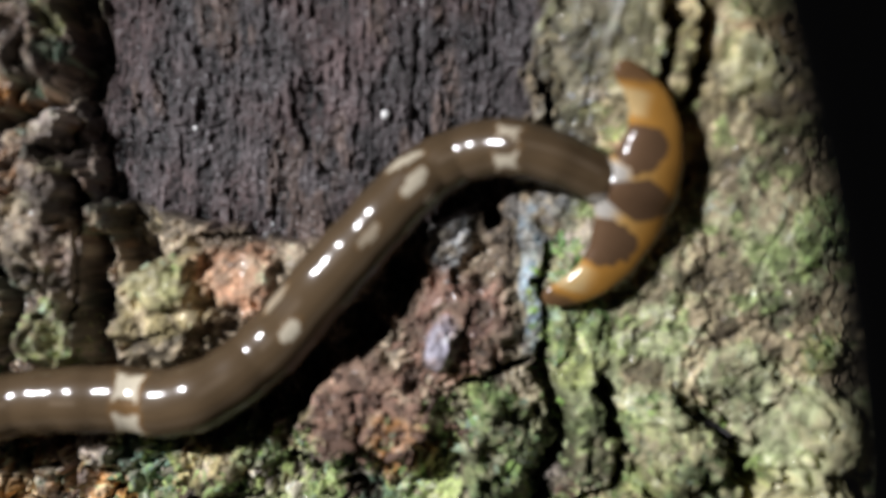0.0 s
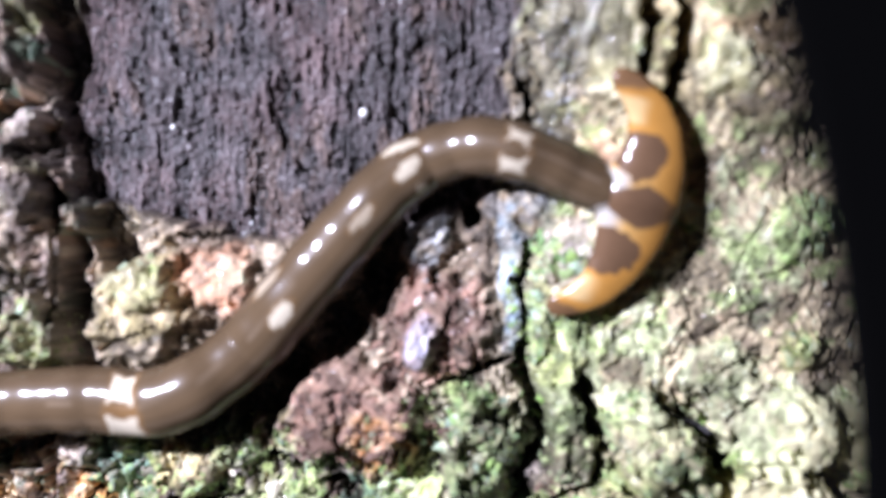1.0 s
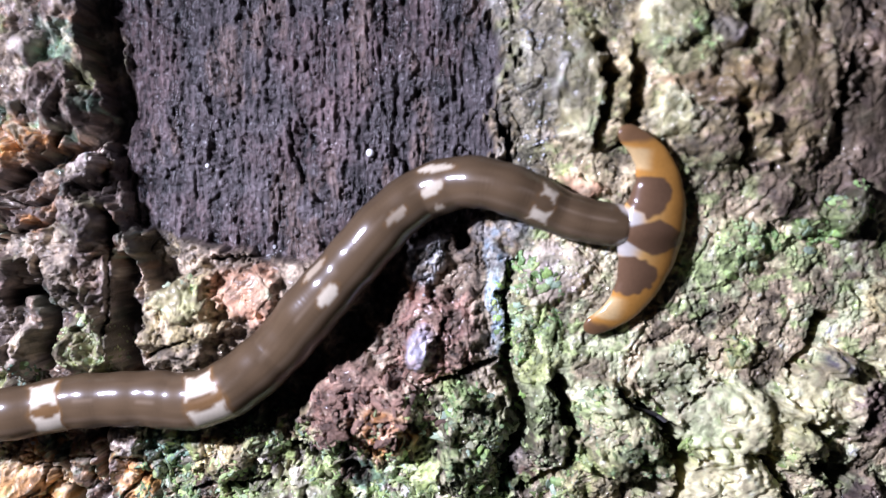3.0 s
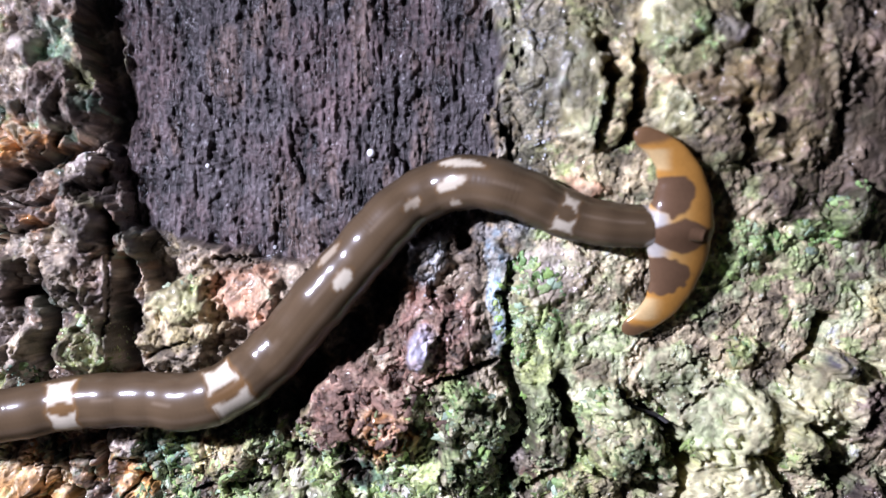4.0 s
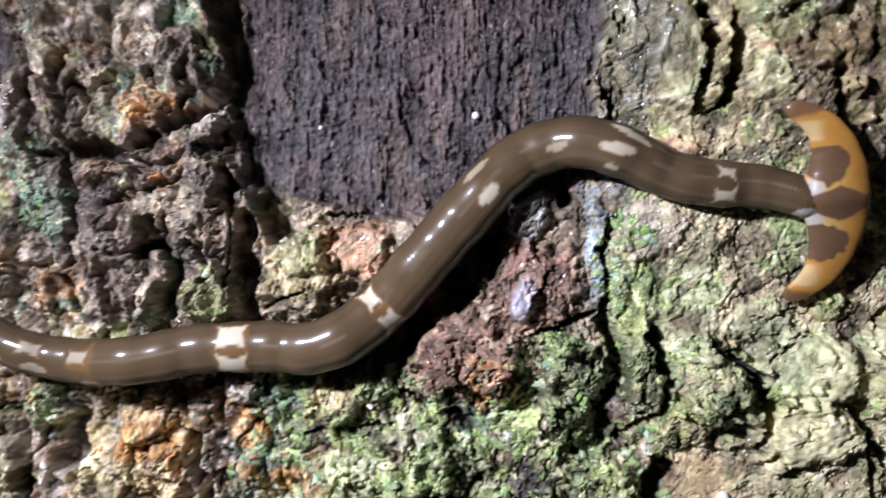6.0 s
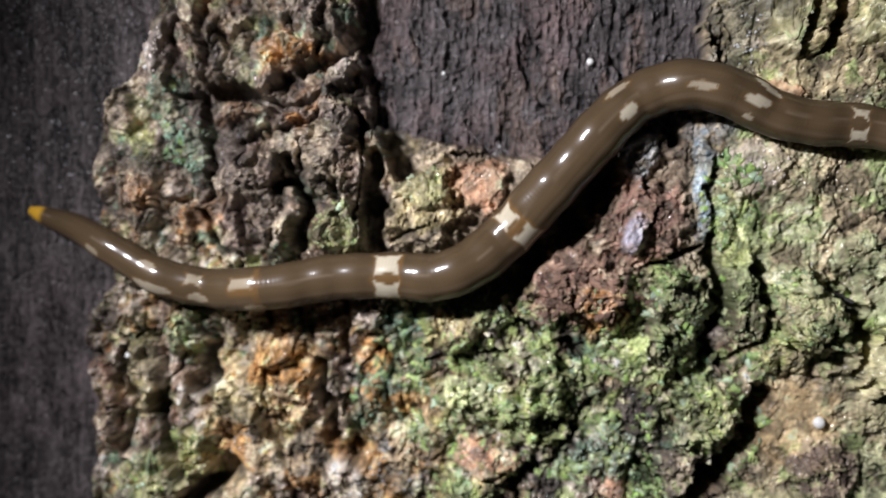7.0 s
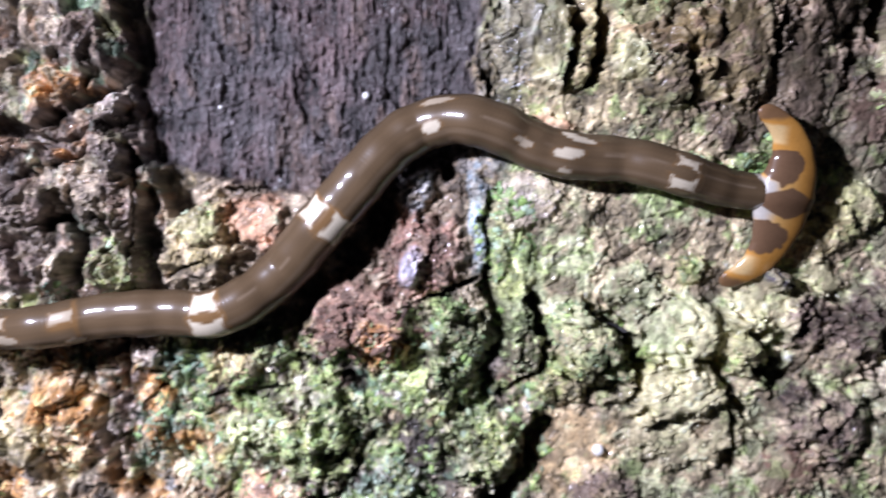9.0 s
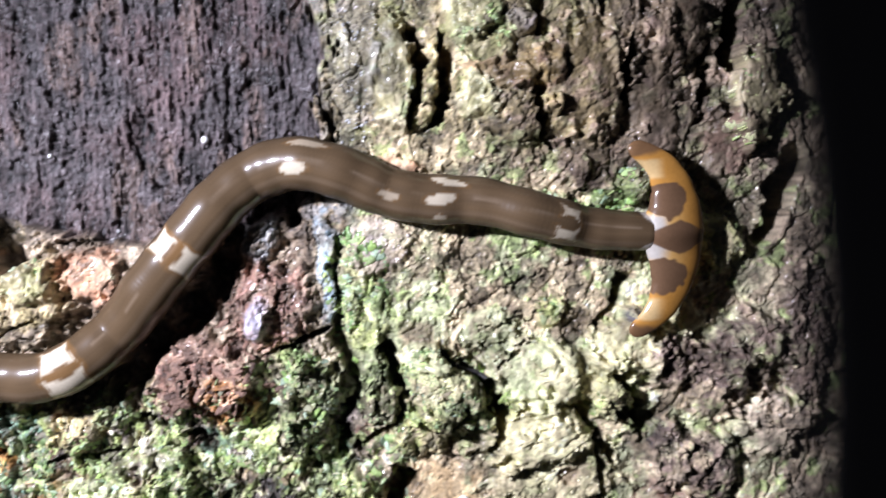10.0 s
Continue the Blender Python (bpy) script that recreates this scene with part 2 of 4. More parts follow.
lump(38.3, -0.5, 1.7, 2.0, 0, 1, YELLOWMOSS)
groove(29.1, -2.8, 33.5, -1.6, 0.3, 1.2)
groove(33.5, -1.6, 37.8, 0.1, 0.3, 1.2)
groove(24.7, -1.1, 32.1, 3.0, 0.2, 0.9)
groove(32.1, 3.0, 37.5, 4.4, 0.2, 0.9)
groove(30.8, -7.9, 34.1, -5.2, 0.2, 0.9)
groove(34.1, -5.2, 35.5, -3.8, 0.2, 0.9)
lump(40.9, 12.0, 3.0, 1.6, 15, 0.8, MOSS)
lump(45.6, 14.0, 2.7, 1.7, 25, 0.8, MOSS)
lump(44.9, 10.2, 3.1, 1.3, 0, 0.6, PALEGREEN)
lump(38.2, 9.2, 2.0, 1.2, 0, 0.6, PALEGREEN)
lump(49.7, 15.7, 1.6, 3.7, -15, 1.4, MOSS)
lump(37.5, 12.6, 2.7, 2.7, 0, 1, PALEGREEN)
lump(18.0, 31.2, 3.1, 7.1, 8, 2.4, GREYLICHEN)
groove(20.6, 35.6, 21.9, 31.2, 0.8, 5)
groove(21.9, 31.2, 21.0, 27.7, 0.8, 5)
groove(21.0, 27.7, 19.9, 24.6, 0.8, 5)
lump(22.8, 28.4, 1.2, 5.1, -12, 1.4, OCHRE)
groove(24.7, 34.9, 25.1, 30.5, 0.9, 5)
groove(25.1, 30.5, 24.9, 27.0, 0.9, 5)
groove(24.9, 27.0, 22.8, 23.3, 0.9, 5)
lump(28.1, 37.3, 3.0, 3.1, 0, 1.4, PALELICHEN)
lump(30.2, 33.6, 3.4, 3.5, 0, 1, PALEGREEN)
lump(33.8, 36.3, 1.7, 1.6, 0, 1.6, VIOLETWHITE)
lump(32.1, 30.1, 4.7, 1.5, -5, 1, PEACH)
lump(33.5, 25.0, 3.8, 4.2, 15, 1.2, GREYVIOLET)
lump(28.8, 26.7, 2.7, 2.7, 0, 1, PALELICHEN)
groove(36.3, 28.1, 36.6, 24.3, 0.7, 4.5)
groove(36.6, 24.3, 37.5, 20.9, 0.7, 4.5)
lump(38.2, 25.3, 0.7, 1.3, 0, 1.4, YELLOW)
lump(42.2, 28.4, 5.7, 7.4, 0, 1.2, REDBROWN)
lump(36.8, 30.5, 2.7, 2.7, 0, 1, RUST)
lump(44.2, 19.5, 6.0, 4.0, 10, 1, BROWN)
groove(36.3, 39.7, 36.1, 34.9, 0.7, 4)
groove(45.2, 40.4, 44.1, 36.3, 0.7, 4)
groove(48.1, 33.9, 48.2, 26.4, 0.5, 2.5)
lump(51.6, 23.6, 3.4, 14.8, 0, 0.8, WOODGREY)
lump(47.6, 34.6, 2.0, 7.4, 0, 1, BROWN)
lump(19.0, 19.4, 3.2, 1.1, -15, 1, PEACH)
lump(16.0, 9.2, 4.0, 3.1, 20, 0.8, PINKWHITE)
lump(21.4, 9.2, 4.0, 4.0, 0, 0.6, BEIGE)
lump(14.3, 33.2, 2.7, 10.1, 0, 0.5, GREYWHITE)
lump(12.0, 18.8, 3.4, 4.7, 0, 0.5, GREYWHITE)
lump(-70.9, 17.4, 1.4, 3.5, 0, 1.4, TAN)
lump(-66.1, 25.9, 1.3, 4.1, -8, 1.6, PINKWHITE)
lump(-65.1, 19.4, 2.0, 3.5, 0, 1.2, TEAL)
lump(-68.7, 5.9, 3.8, 4.9, 0, 2.4, TAN)
lump(-69.1, 5.6, 2.7, 2.4, 0, 0.8, RUST)
lump(-62.0, 12.9, 3.3, 3.9, 0, 1, TEAL)
lump(-63.2, 1.8, 2.2, 2.4, 0, 1.2, RUST)
groove(-60.3, 3.6, -58.1, 0.3, 0.8, 4)
groove(-58.1, 0.3, -56.1, -2.1, 0.8, 4)
groove(-60.0, 19.0, -59.0, 11.7, 0.7, 4)
groove(-59.0, 11.7, -59.5, 4.8, 0.7, 4)
lump(-53.4, 8.9, 4.9, 4.9, 0, 2.6, GREYVIOLET)
groove(-49.8, 6.7, -47.1, 7.2, 1.4, 6)
lump(-54.0, 2.1, 3.6, 4.2, 0, 1.8, GREYVIOLET)
lump(-53.4, 17.8, 5.7, 1.6, 14, 1.6, RUSTBROWN)
groove(-58.1, 19.8, -52.6, 20.0, 1.1, 5)
groove(-52.6, 20.0, -47.1, 21.5, 1.1, 5)
lump(-61.2, 27.1, 3.9, 7.1, 20, 1.6, BROWN)
lump(-70.6, -13.5, 2.7, 4.2, 0, 1.8, OLIVEBROWN)
lump(-63.6, -13.5, 2.4, 3.5, 0, 1.8, GREYGREEN)
lump(-70.0, -21.2, 2.8, 4.9, 0, 2.2, OLIVEBROWN)
lump(-75.0, -21.6, 1.4, 5.5, 8, 1.4, REDBROWN)
groove(-72.6, -16.7, -71.4, -24.8, 0.9, 4)
groove(-71.4, -24.8, -73.0, -30.5, 0.9, 4)
groove(-67.5, -24.0, -66.7, -28.1, 1.6, 6)
groove(-66.7, -28.1, -65.1, -34.6, 1.6, 6)
groove(-62.0, -15.1, -59.6, -20.0, 1.1, 5)
groove(-59.6, -20.0, -62.8, -21.6, 1.1, 5)
groove(-65.1, -39.4, -61.2, -37.0, 1.7, 6)
groove(-61.2, -37.0, -57.3, -33.0, 1.7, 6)
lump(-63.2, -32.1, 3.6, 3.9, 0, 2, YELLOWMOSS)
lump(-70.2, -35.4, 3.1, 3.9, 0, 1.4, OLIVE)
lump(-51.4, -20.0, 3.9, 4.7, 0, 2.2, TAN)
lump(-48.3, -24.0, 3.1, 4.4, 0, 1.8, RUSTPALE)
lump(-55.7, -24.0, 4.7, 4.4, 0, 2, OCHRE)
lump(-53.4, -30.9, 3.6, 3.9, 0, 1.6, PINKWHITE)
lump(-44.7, -33.4, 6.7, 4.4, 0, 1.8, TAN)
lump(-40.0, -35.4, 3.9, 3.1, 0, 1.4, PINKWHITE)
groove(-44.7, -18.3, -43.6, -23.2, 1.4, 6)
groove(-43.6, -23.2, -42.4, -28.9, 1.4, 6)
groove(-40.8, -13.1, -39.6, -18.7, 1.0, 5)
lump(-36.9, -11.8, 2.5, 2.0, 0, 2, PINKWHITE)
lump(-33.0, -13.5, 3.3, 3.3, 0, 1.2, TEAL)
lump(-35.7, -24.0, 3.6, 4.1, 0, 1.4, TEAL)
lump(-31.4, -18.3, 4.7, 2.4, 0, 1, DARKMOSS)
lump(-33.0, -33.0, 5.5, 5.5, 0, 1, GREYWHITE)
lump(-28.2, -24.8, 4.7, 4.7, 0, 1.2, GREYGREEN)
lump(-24.7, -13.1, 4.4, 2.5, 0, 1.6, OCHRE)
lump(-20.0, -10.6, 3.1, 2.8, 0, 1.6, GREYGREEN)
lump(-16.1, -20.8, 8.6, 5.5, 0, 2.4, MOSSOLIVE)
lump(-13.3, -26.5, 5.5, 3.1, 0, 1.6, OLIVE)
lump(-22.4, -23.2, 3.5, 4.1, 0, 1.6, PALELICHEN)
lump(-20.0, -31.7, 5.2, 3.1, -18, 2.2, PEACH)
lump(-23.5, -37.0, 5.5, 3.1, 0, 1, OLIVE)
groove(-18.0, -15.9, -22.7, -17.1, 0.7, 3)
groove(-22.7, -17.1, -28.2, -16.7, 0.7, 3)
groove(-5.9, -24.0, -8.6, -27.7, 0.6, 3)
groove(-8.6, -27.7, -11.0, -32.1, 0.6, 3)
groove(-13.3, -32.1, -16.5, -37.8, 1.1, 4)
groove(-16.5, -37.8, -18.0, -41.1, 1.1, 4)
lump(-4.3, -30.5, 5.5, 3.3, 0, 1.2, TEALGREY)
lump(2.4, -35.4, 2.0, 4.7, 0, 1.2, MOSS)
lump(-2.3, -36.2, 2.7, 3.1, 0, 0.8, PEACH)
lump(7.1, -33.8, 3.1, 3.9, 0, 1.4, TAN)
lump(9.4, -24.8, 5.0, 5.0, 0, 2.6, GREYGREEN)
lump(11.5, -24.0, 2.7, 3.3, 0, 1, YELLOWMOSS)
groove(17.7, -21.6, 16.5, -27.3, 1.7, 7)
groove(16.5, -27.3, 12.6, -33.0, 1.7, 7)
groove(12.6, -33.0, 7.1, -37.0, 1.7, 7)
groove(7.1, -37.0, 4.7, -41.1, 1.7, 7)
lump(22.0, -26.0, 6.7, 6.3, 10, -0.5, SAND)
lump(26.7, -33.0, 4.7, 4.4, 0, 1.2, BROWN)
lump(18.9, -37.8, 6.3, 2.8, 0, 1.4, CREAM)
lump(38.6, -21.7, 8.5, 6.8, 0, 1.2, CREAM)
lump(39.6, -23.1, 1.7, 0.9, -30, -0.8, REDBROWN)
groove(43.4, -17.8, 44.7, -22.4, 1.1, 4)
groove(44.7, -22.4, 44.3, -28.7, 1.1, 4)
groove(46.6, -14.7, 49.7, -16.4, 0.9, 4)
groove(49.7, -16.4, 51.6, -15.4, 0.9, 4)
lump(54.3, -7.7, 3.5, 4.2, 0, 1.8, GREYVIOLET)
lump(60.5, -10.8, 4.6, 4.6, 0, 1.4, BROWN)
lump(53.6, -20.5, 2.3, 4.8, -10, 1.6, GREYVIOLET)
lump(59.0, -23.2, 4.3, 5.4, 0, 1.6, BROWN)
lump(52.0, -28.7, 5.4, 3.9, 0, 1, REDBROWN)
lump(55.9, 4.8, 3.9, 3.9, 0, 1, OCHRE)
lump(65.1, 26.4, 4.4, 6.1, 0, 2.6, YELLOWLICHEN)
lump(61.5, 20.5, 3.6, 4.4, 0, 1, REDBROWN)
groove(63.7, 38.9, 62.4, 34.5, 1.5, 6)
groove(62.4, 34.5, 62.2, 30.8, 1.5, 6)
groove(71.0, 18.3, 69.2, 13.9, 1.7, 6)
groove(69.2, 13.9, 67.7, 9.5, 1.7, 6)
lump(54.2, 35.2, 4.4, 5.1, 0, 1.4, REDBROWN)
lump(60.8, 8.0, 3.3, 3.3, 0, 1.6, YELLOWLICHEN)
lump(63.7, -7.4, 5.8, 5.8, 0, 1.8, BROWN)
lump(68.1, -17.0, 5.1, 4.4, 0, 1.6, TAN)
lump(72.4, -4.5, 3.6, 10.9, 0, 1, BROWN)
lump(49.5, 15.4, 3.3, 2.6, 20, 1.2, MOSS)
lump(55.7, -1.5, 2.9, 2.9, 0, 1, CREAM)
groove(58.6, 32.3, 58.2, 23.4, 0.6, 2.5)

# the hollow that the worm bridges, painted darker too to deepen the worm's shadow
groove(-19.1, -8.4, -14.0, -2.0, 2.2, 4.5)
groove(-14.0, -2.0, -8.3, 2.6, 2.2, 4.5)
groove(-8.3, 2.6, -4.3, 6.8, 2.2, 4.5)
groove(-4.3, 6.8, -1.5, 12.0, 2.2, 4.5)
groove(-1.5, 12.0, 0.6, 15.4, 2.2, 4.5)


def base_depth(x, z):
    """The trunk's smooth front: metres from the first eye, for millimetres along and up."""
    return 0.0995 - 0.00005 * x - 0.0001 * z


def fine_warp(x, z):
    return rough_waves(x, z, 2.0, 3, 19, 0.6)


def wood_share(x, z):
    """1 where the bark has fallen off and the bare wood shows."""
    wx = x + 1.3 * rough_waves(x, z, 6, 4, 40)
    wz = z + 1.3 * rough_waves(x, z, 6, 4, 50)
    low = 11.2 + np.clip((-20 - wx) * 0.28, 0, 5) + np.clip((wx + 4) * 0.35, 0, 8)
    frayed = wx + 2.2 * rough_waves(x, z * 0.35, 2.2, 4, 45, 0.65)
    panel = step(-36.8, -35.2, wx) * step(10.4, 9.4, frayed) * step(low - 0.7, low + 0.7, wz)
    edge = -75.5 + step(10, 32, wz) * 8 - step(-4, -18, wz) * 2.5
    strip = step(edge + 0.6, edge - 0.6, wx)
    return np.maximum(panel, strip)


def bark(x, z):
    """Height in mm over the smooth front, colour, and the share of bare wood, at places in mm."""
    wood = wood_share(x, z)
    wx = x + 0.8 * rough_waves(x, z, 3.2, 4, 1)
    wz = z + 0.8 * rough_waves(x, z, 3.2, 4, 11)
    # bare wood: upright fibres, a few splits
    sx = x + 0.45 * rough_waves(x, z * 0.25, 5, 4, 17)
    fibre = rough_waves(sx, z * 0.10, 1.3, 5, 21, 0.75)
    thread = rough_waves(sx, z * 0.22, 0.5, 2, 23, 0.8)
    split = np.clip(0.10 - np.abs(rough_waves(sx, z * 0.16, 3.2, 2, 25, 0.5)), 0, 1) / 0.10 * step(-0.1, 0.35, waves(x / 2.3, z / 4.2, 26))
    pits = np.clip(rough_waves(sx + 0.3 * fine_warp(x, z), z * 0.22, 1.7, 5, 27, 0.6) - 0.72, 0, 1)
    flake = cells((sx + 0.8 * fine_warp(x, z)) / 2.2, (z + 1.2 * fine_warp(z, x)) / 6.0, 28)
    slab = cells((sx + 0.35 * z + 1.2 * fine_warp(x, z)) / 3.6, (z + 1.5 * fine_warp(z, x)) / 8.0, 38)
    speckle = rough_waves(x, z * 0.7, 0.42, 2, 24, 0.8)
    ledge = step(0.10, 0.0, flake[1] - flake[0])
    strip_ = step(-56, -62, x)
    h_wood = (1 - 0.6 * strip_) * (0.26 * fibre + 0.16 * thread + 0.14 * speckle - 0.6 * split ** 2 - 0.12 * pits + 0.6 * rough_waves(x, z * 0.4, 11, 2, 29) + 0.6 * (flake[2] - 0.5) - 0.2 * ledge + 0.8 * (slab[2] - 0.5) * step(0.0, 0.12, slab[1] - slab[0])) - 3.4
    # bark: cracked scales on scales
    qx = wx + 0.5 * rough_waves(x, z, 1.1, 3, 121)
    qz = wz + 0.5 * rough_waves(x, z, 1.1, 3, 131)
    bx, bz = wx + 0.3 * (qx - wx), wz + 0.3 * (qz - wz)
    f1, f2, number = cells(bx / 5.2, bz / 6.4, 3)
    g1, g2, grain = cells(qx / 1.7 + 5, qz / 2.0, 5)
    k1, k2, crumb = cells((x + 0.5 * (qx - x)) / 0.85, (z + 0.5 * (qz - z)) / 0.95, 8)
    vein = np.minimum(np.abs(rough_waves(qx, qz, 5.5, 4, 141, 0.62)), np.abs(rough_waves(qx * 1.2, qz, 3.1, 3, 151, 0.6)) + 0.05)
    worn = step(-0.5, 0.5, waves(x / 4.5, z / 4.5, 161))
    crack = step(0.10, 0.0, vein) + 0.6 * worn * step(0.16, 0.0, g2 - g1)
    sheer = 1 - 0.55 * step(-28, -36, x)
    h_bark = 1.5 * sheer * (number - 0.5) - 0.8 * step(0.10, 0.0, f2 - f1) + 0.9 * (grain - 0.5) * (0.4 + 0.6 * worn) * (1 - 0.5 * step(-28, -36, x)) - (0.4 + 0.6 * sheer) * crack
    billow = np.abs(rough_waves(bx, bz * 0.5, 3.6, 2, 181, 0.45))
    lumpy = np.maximum(step(-28, -36, x), 0.5 * step(-4, -12, z + 0.12 * x))
    h_bark = h_bark * (1 - 0.35 * lumpy) + 2.0 * lumpy * (billow - 0.35)
    gap = step(0.16, 0.0, np.abs(rough_waves(bx, bz * 0.6, 7.0, 3, 191, 0.45))) * step(-28, -36, x) * step(-0.3, 0.3, waves(x / 9, z / 9, 195))
    mossy_crack = step(0.09, 0.0, vein) * step(-4, -12, z + 0.12 * x)
    h_bark = h_bark - 2.0 * gap - 0.7 * mossy_crack
    h_bark = h_bark + (0.5 - 0.38 * lumpy) * (crumb - 0.5) - 0.13 * (1 - 0.6 * lumpy) * step(0.22, 0.0, k2 - k1) + 0.9 * rough_waves(x, z, 8, 6, 31, 0.6)
    right, left = step(6, 14, x), step(-28, -36, x)
    low = step(-4, -12, z + 0.12 * x) * (1 - 0.85 * step(14, 24, wx - 0.15 * wz))
    coarse = np.clip(0.6 + 0.6 * left + 0.35 * low - 0.2 * right * (1 - low), 0, 1.5)
    calm = np.ones(x.shape)
    for px, pz, rx, rz, turn, height, tone in LUMPS:
        if tone in (CREAM, PALELICHEN, SAND, GREYLICHEN, YELLOWLICHEN, VIOLETWHITE, PEACH, PINKWHITE) or (px > 25 and tone in (REDBROWN, WOODGREY)):
            d = np.hypot((wx - px) / rx, (wz - pz) / rz)
            calm = np.minimum(calm, 0.35 + 0.65 * step(0.75, 1.15, d))
    h_bark = h_bark * coarse * calm
    far = 0.8 * step(58, 70, wx + 0.2 * wz)

    def tint(share, tone, other):
        return other + share[..., None] * (np.array(tone) - other)

    patch = rough_waves(x, z, 7, 4, 61, 0.6)
    fine = rough_waves(x, z, 1.4, 3, 71, 0.6)
    speck = rough_waves(x, z, 0.7, 2, 171, 0.8)
    c = np.empty(x.shape + (3,))
    c[:] = (0.28, 0.22, 0.16)
    c = tint(step(-0.1, 0.5, patch + 0.4 * fine) * 0.8, TAN, c)
    green = tint(step(-0.4, 0.4, patch), GREYGREEN, np.zeros_like(c) + np.array((0.085, 0.078, 0.07)))
    green = tint(step(0.1, 0.7, rough_waves(x, z, 3, 4, 81, 0.6)), MOSSOLIVE, green)
    grown = low * (0.35 + 0.5 * step(-48, -30, x))
    c = tint(grown, (0, 0, 0), c) + grown[..., None] * green
    pale = tint(step(-0.4, 0.5, patch + 0.5 * fine), PALELICHEN, np.zeros_like(c) + np.array(BEIGE))
    pale = tint(step(0.25, 0.8, rough_waves(x, z, 2.4, 4, 91, 0.6)) * 0.7, (0.29, 0.23, 0.16), pale)
    share = right * (1 - 0.75 * low)
    c = tint(share, (0, 0, 0), c) + share[..., None] * pale
    c = tint(far, (0.31, 0.25, 0.19), c)
    # the lichen-grey fringe of the wood panel
    c = tint(step(3, 8, wx) * step(15, 11, wx) * step(8, 14, z) * 0.7 * step(-0.2, 0.3, fine), GREYWHITE, c)

    lip = 2.0 * np.exp(-((x + 42) / 4.5) ** 2) * step(2, 8, z)
    # rust, bleached and mossy stains
    for n_, size_, cover, strong in ((RUST, 4.0, 0.26, left), (PINKWHITE, 3.0, 0.34, left), (OLIVE, 3.6, 0.36, left), (BROWN, 5.0, 0.1, left), (TEAL, 3.0, 0.55, np.maximum(left, low)),
                                     (PINKWHITE, 2.2, 0.38, low), (REDBROWN, 2.6, 0.34, np.maximum(low, 0.15 * right)), (PALEGREEN, 2.4, 0.42, right)):
        seed_ = int(size_ * 100 + cover * 1000)
        c = tint(0.75 * strong * step(cover, cover + 0.25, rough_waves(x, z, size_, 4, seed_, 0.6)), n_, c)
    bulge = lip + 6.5 * np.exp(-((x - 36) / 20) ** 2 - ((z - 34) / 17) ** 2) - 2.2 * np.exp(-((x + 40) / 22) ** 2 - ((z + 22) / 16) ** 2)
    for px, pz, rx, rz, turn, height, tone in LUMPS:
        k = np.nonzero((np.abs(x - px) < 1.6 * max(rx, rz) + 2) & (np.abs(z - pz) < 1.6 * max(rx, rz) + 2))
        if not len(k[0]):
            continue
        a, b = wx[k] - px, wz[k] - pz
        d = np.hypot((a * math.cos(turn) + b * math.sin(turn)) / rx, (b * math.cos(turn) - a * math.sin(turn)) / rz)
        soft = 0.05 if px < -30 else 0.16
        d = d + soft * fine[k]
        h_bark[k] += height * (0.75 * step(1.15 if px > -30 else 1.3, 0.78 if px > -30 else 0.55, d) + 0.35 * np.clip(1 - d * d, 0, 1)) * (1 - wood[k])
        s = (0.6 if tone in GREENS else 1.0) * step(1.2, 0.85, d + 0.3 * (grain[k] - 0.5)) * (0.45 + 0.5 * step(-0.35, 0.25, fine[k] + 0.6 * (crumb[k] - 0.5)))
        c[k] += s[:, None] * (np.array(tone) - c[k])
    # wet brown bark above, sandy and orange crust below, brown strips between the moss
    c = tint(0.62 * left * step(-8, 2, z) * step(0.6, -0.3, rough_waves(x, z, 5, 3, 421, 0.6)), (0.09, 0.076, 0.068), c)
    crest = left * step(0.45, 0.75, billow + 0.15 * fine)
    c = tint(0.3 * crest, (0.40, 0.34, 0.27), c)
    sandy = step(-62, -56, wx) * step(-24, -32, wx) * step(-12, -17, wz) * step(-0.5, -0.1, waves(x / 6, z / 6, 431))
    c = tint(0.8 * sandy * step(-0.35, 0.15, patch + 0.5 * fine), (0.62, 0.48, 0.31), c)
    c = tint(0.8 * sandy * step(0.1, 0.35, rough_waves(x, z, 4, 4, 411, 0.6)), (0.58, 0.32, 0.13), c)
    c = tint(0.45 * step(29, 37, wx + 2 * fine) * step(60, 50, wx) * step(13, 21, wz), (0.18, 0.13, 0.10), c)
    c = tint(0.7 * step(8, 12, wx) * step(62, 52, wx) * step(16, 24, wz) * step(-0.7, 0.1, fine), (0.215, 0.185, 0.095), c)
    c = tint(0.65 * step(44, 50, wx + 2 * fine) * step(74, 66, wx) * step(10, 18, wz), (0.155, 0.118, 0.095), c)
    # upright cracks in the moss: brown bark, with shade painted into the colour
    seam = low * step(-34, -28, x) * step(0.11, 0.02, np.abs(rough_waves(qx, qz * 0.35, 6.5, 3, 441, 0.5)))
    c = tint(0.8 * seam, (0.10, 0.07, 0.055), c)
    h_bark = h_bark + 0.2 - 0.9 * seam
    for x0, z0, x1, z1, width, depth in GROOVES:
        reach = width * 2.2 + 2
        k = np.nonzero((x > min(x0, x1) - reach) & (x < max(x0, x1) + reach) & (z > min(z0, z1) - reach) & (z < max(z0, z1) + reach))
        if not len(k[0]):
            continue
        loose = 0.08 if width >= 1.2 else 0.2 if x0 < -30 else 0.6
        a, b = wx[k] + loose * (qx[k] - wx[k] + 0.5 * fine[k]) - x0, wz[k] + loose * (qz[k] - wz[k] + 0.5 * speck[k]) - z0
        t = np.clip((a * (x1 - x0) + b * (z1 - z0)) / ((x1 - x0) ** 2 + (z1 - z0) ** 2), 0, 1)
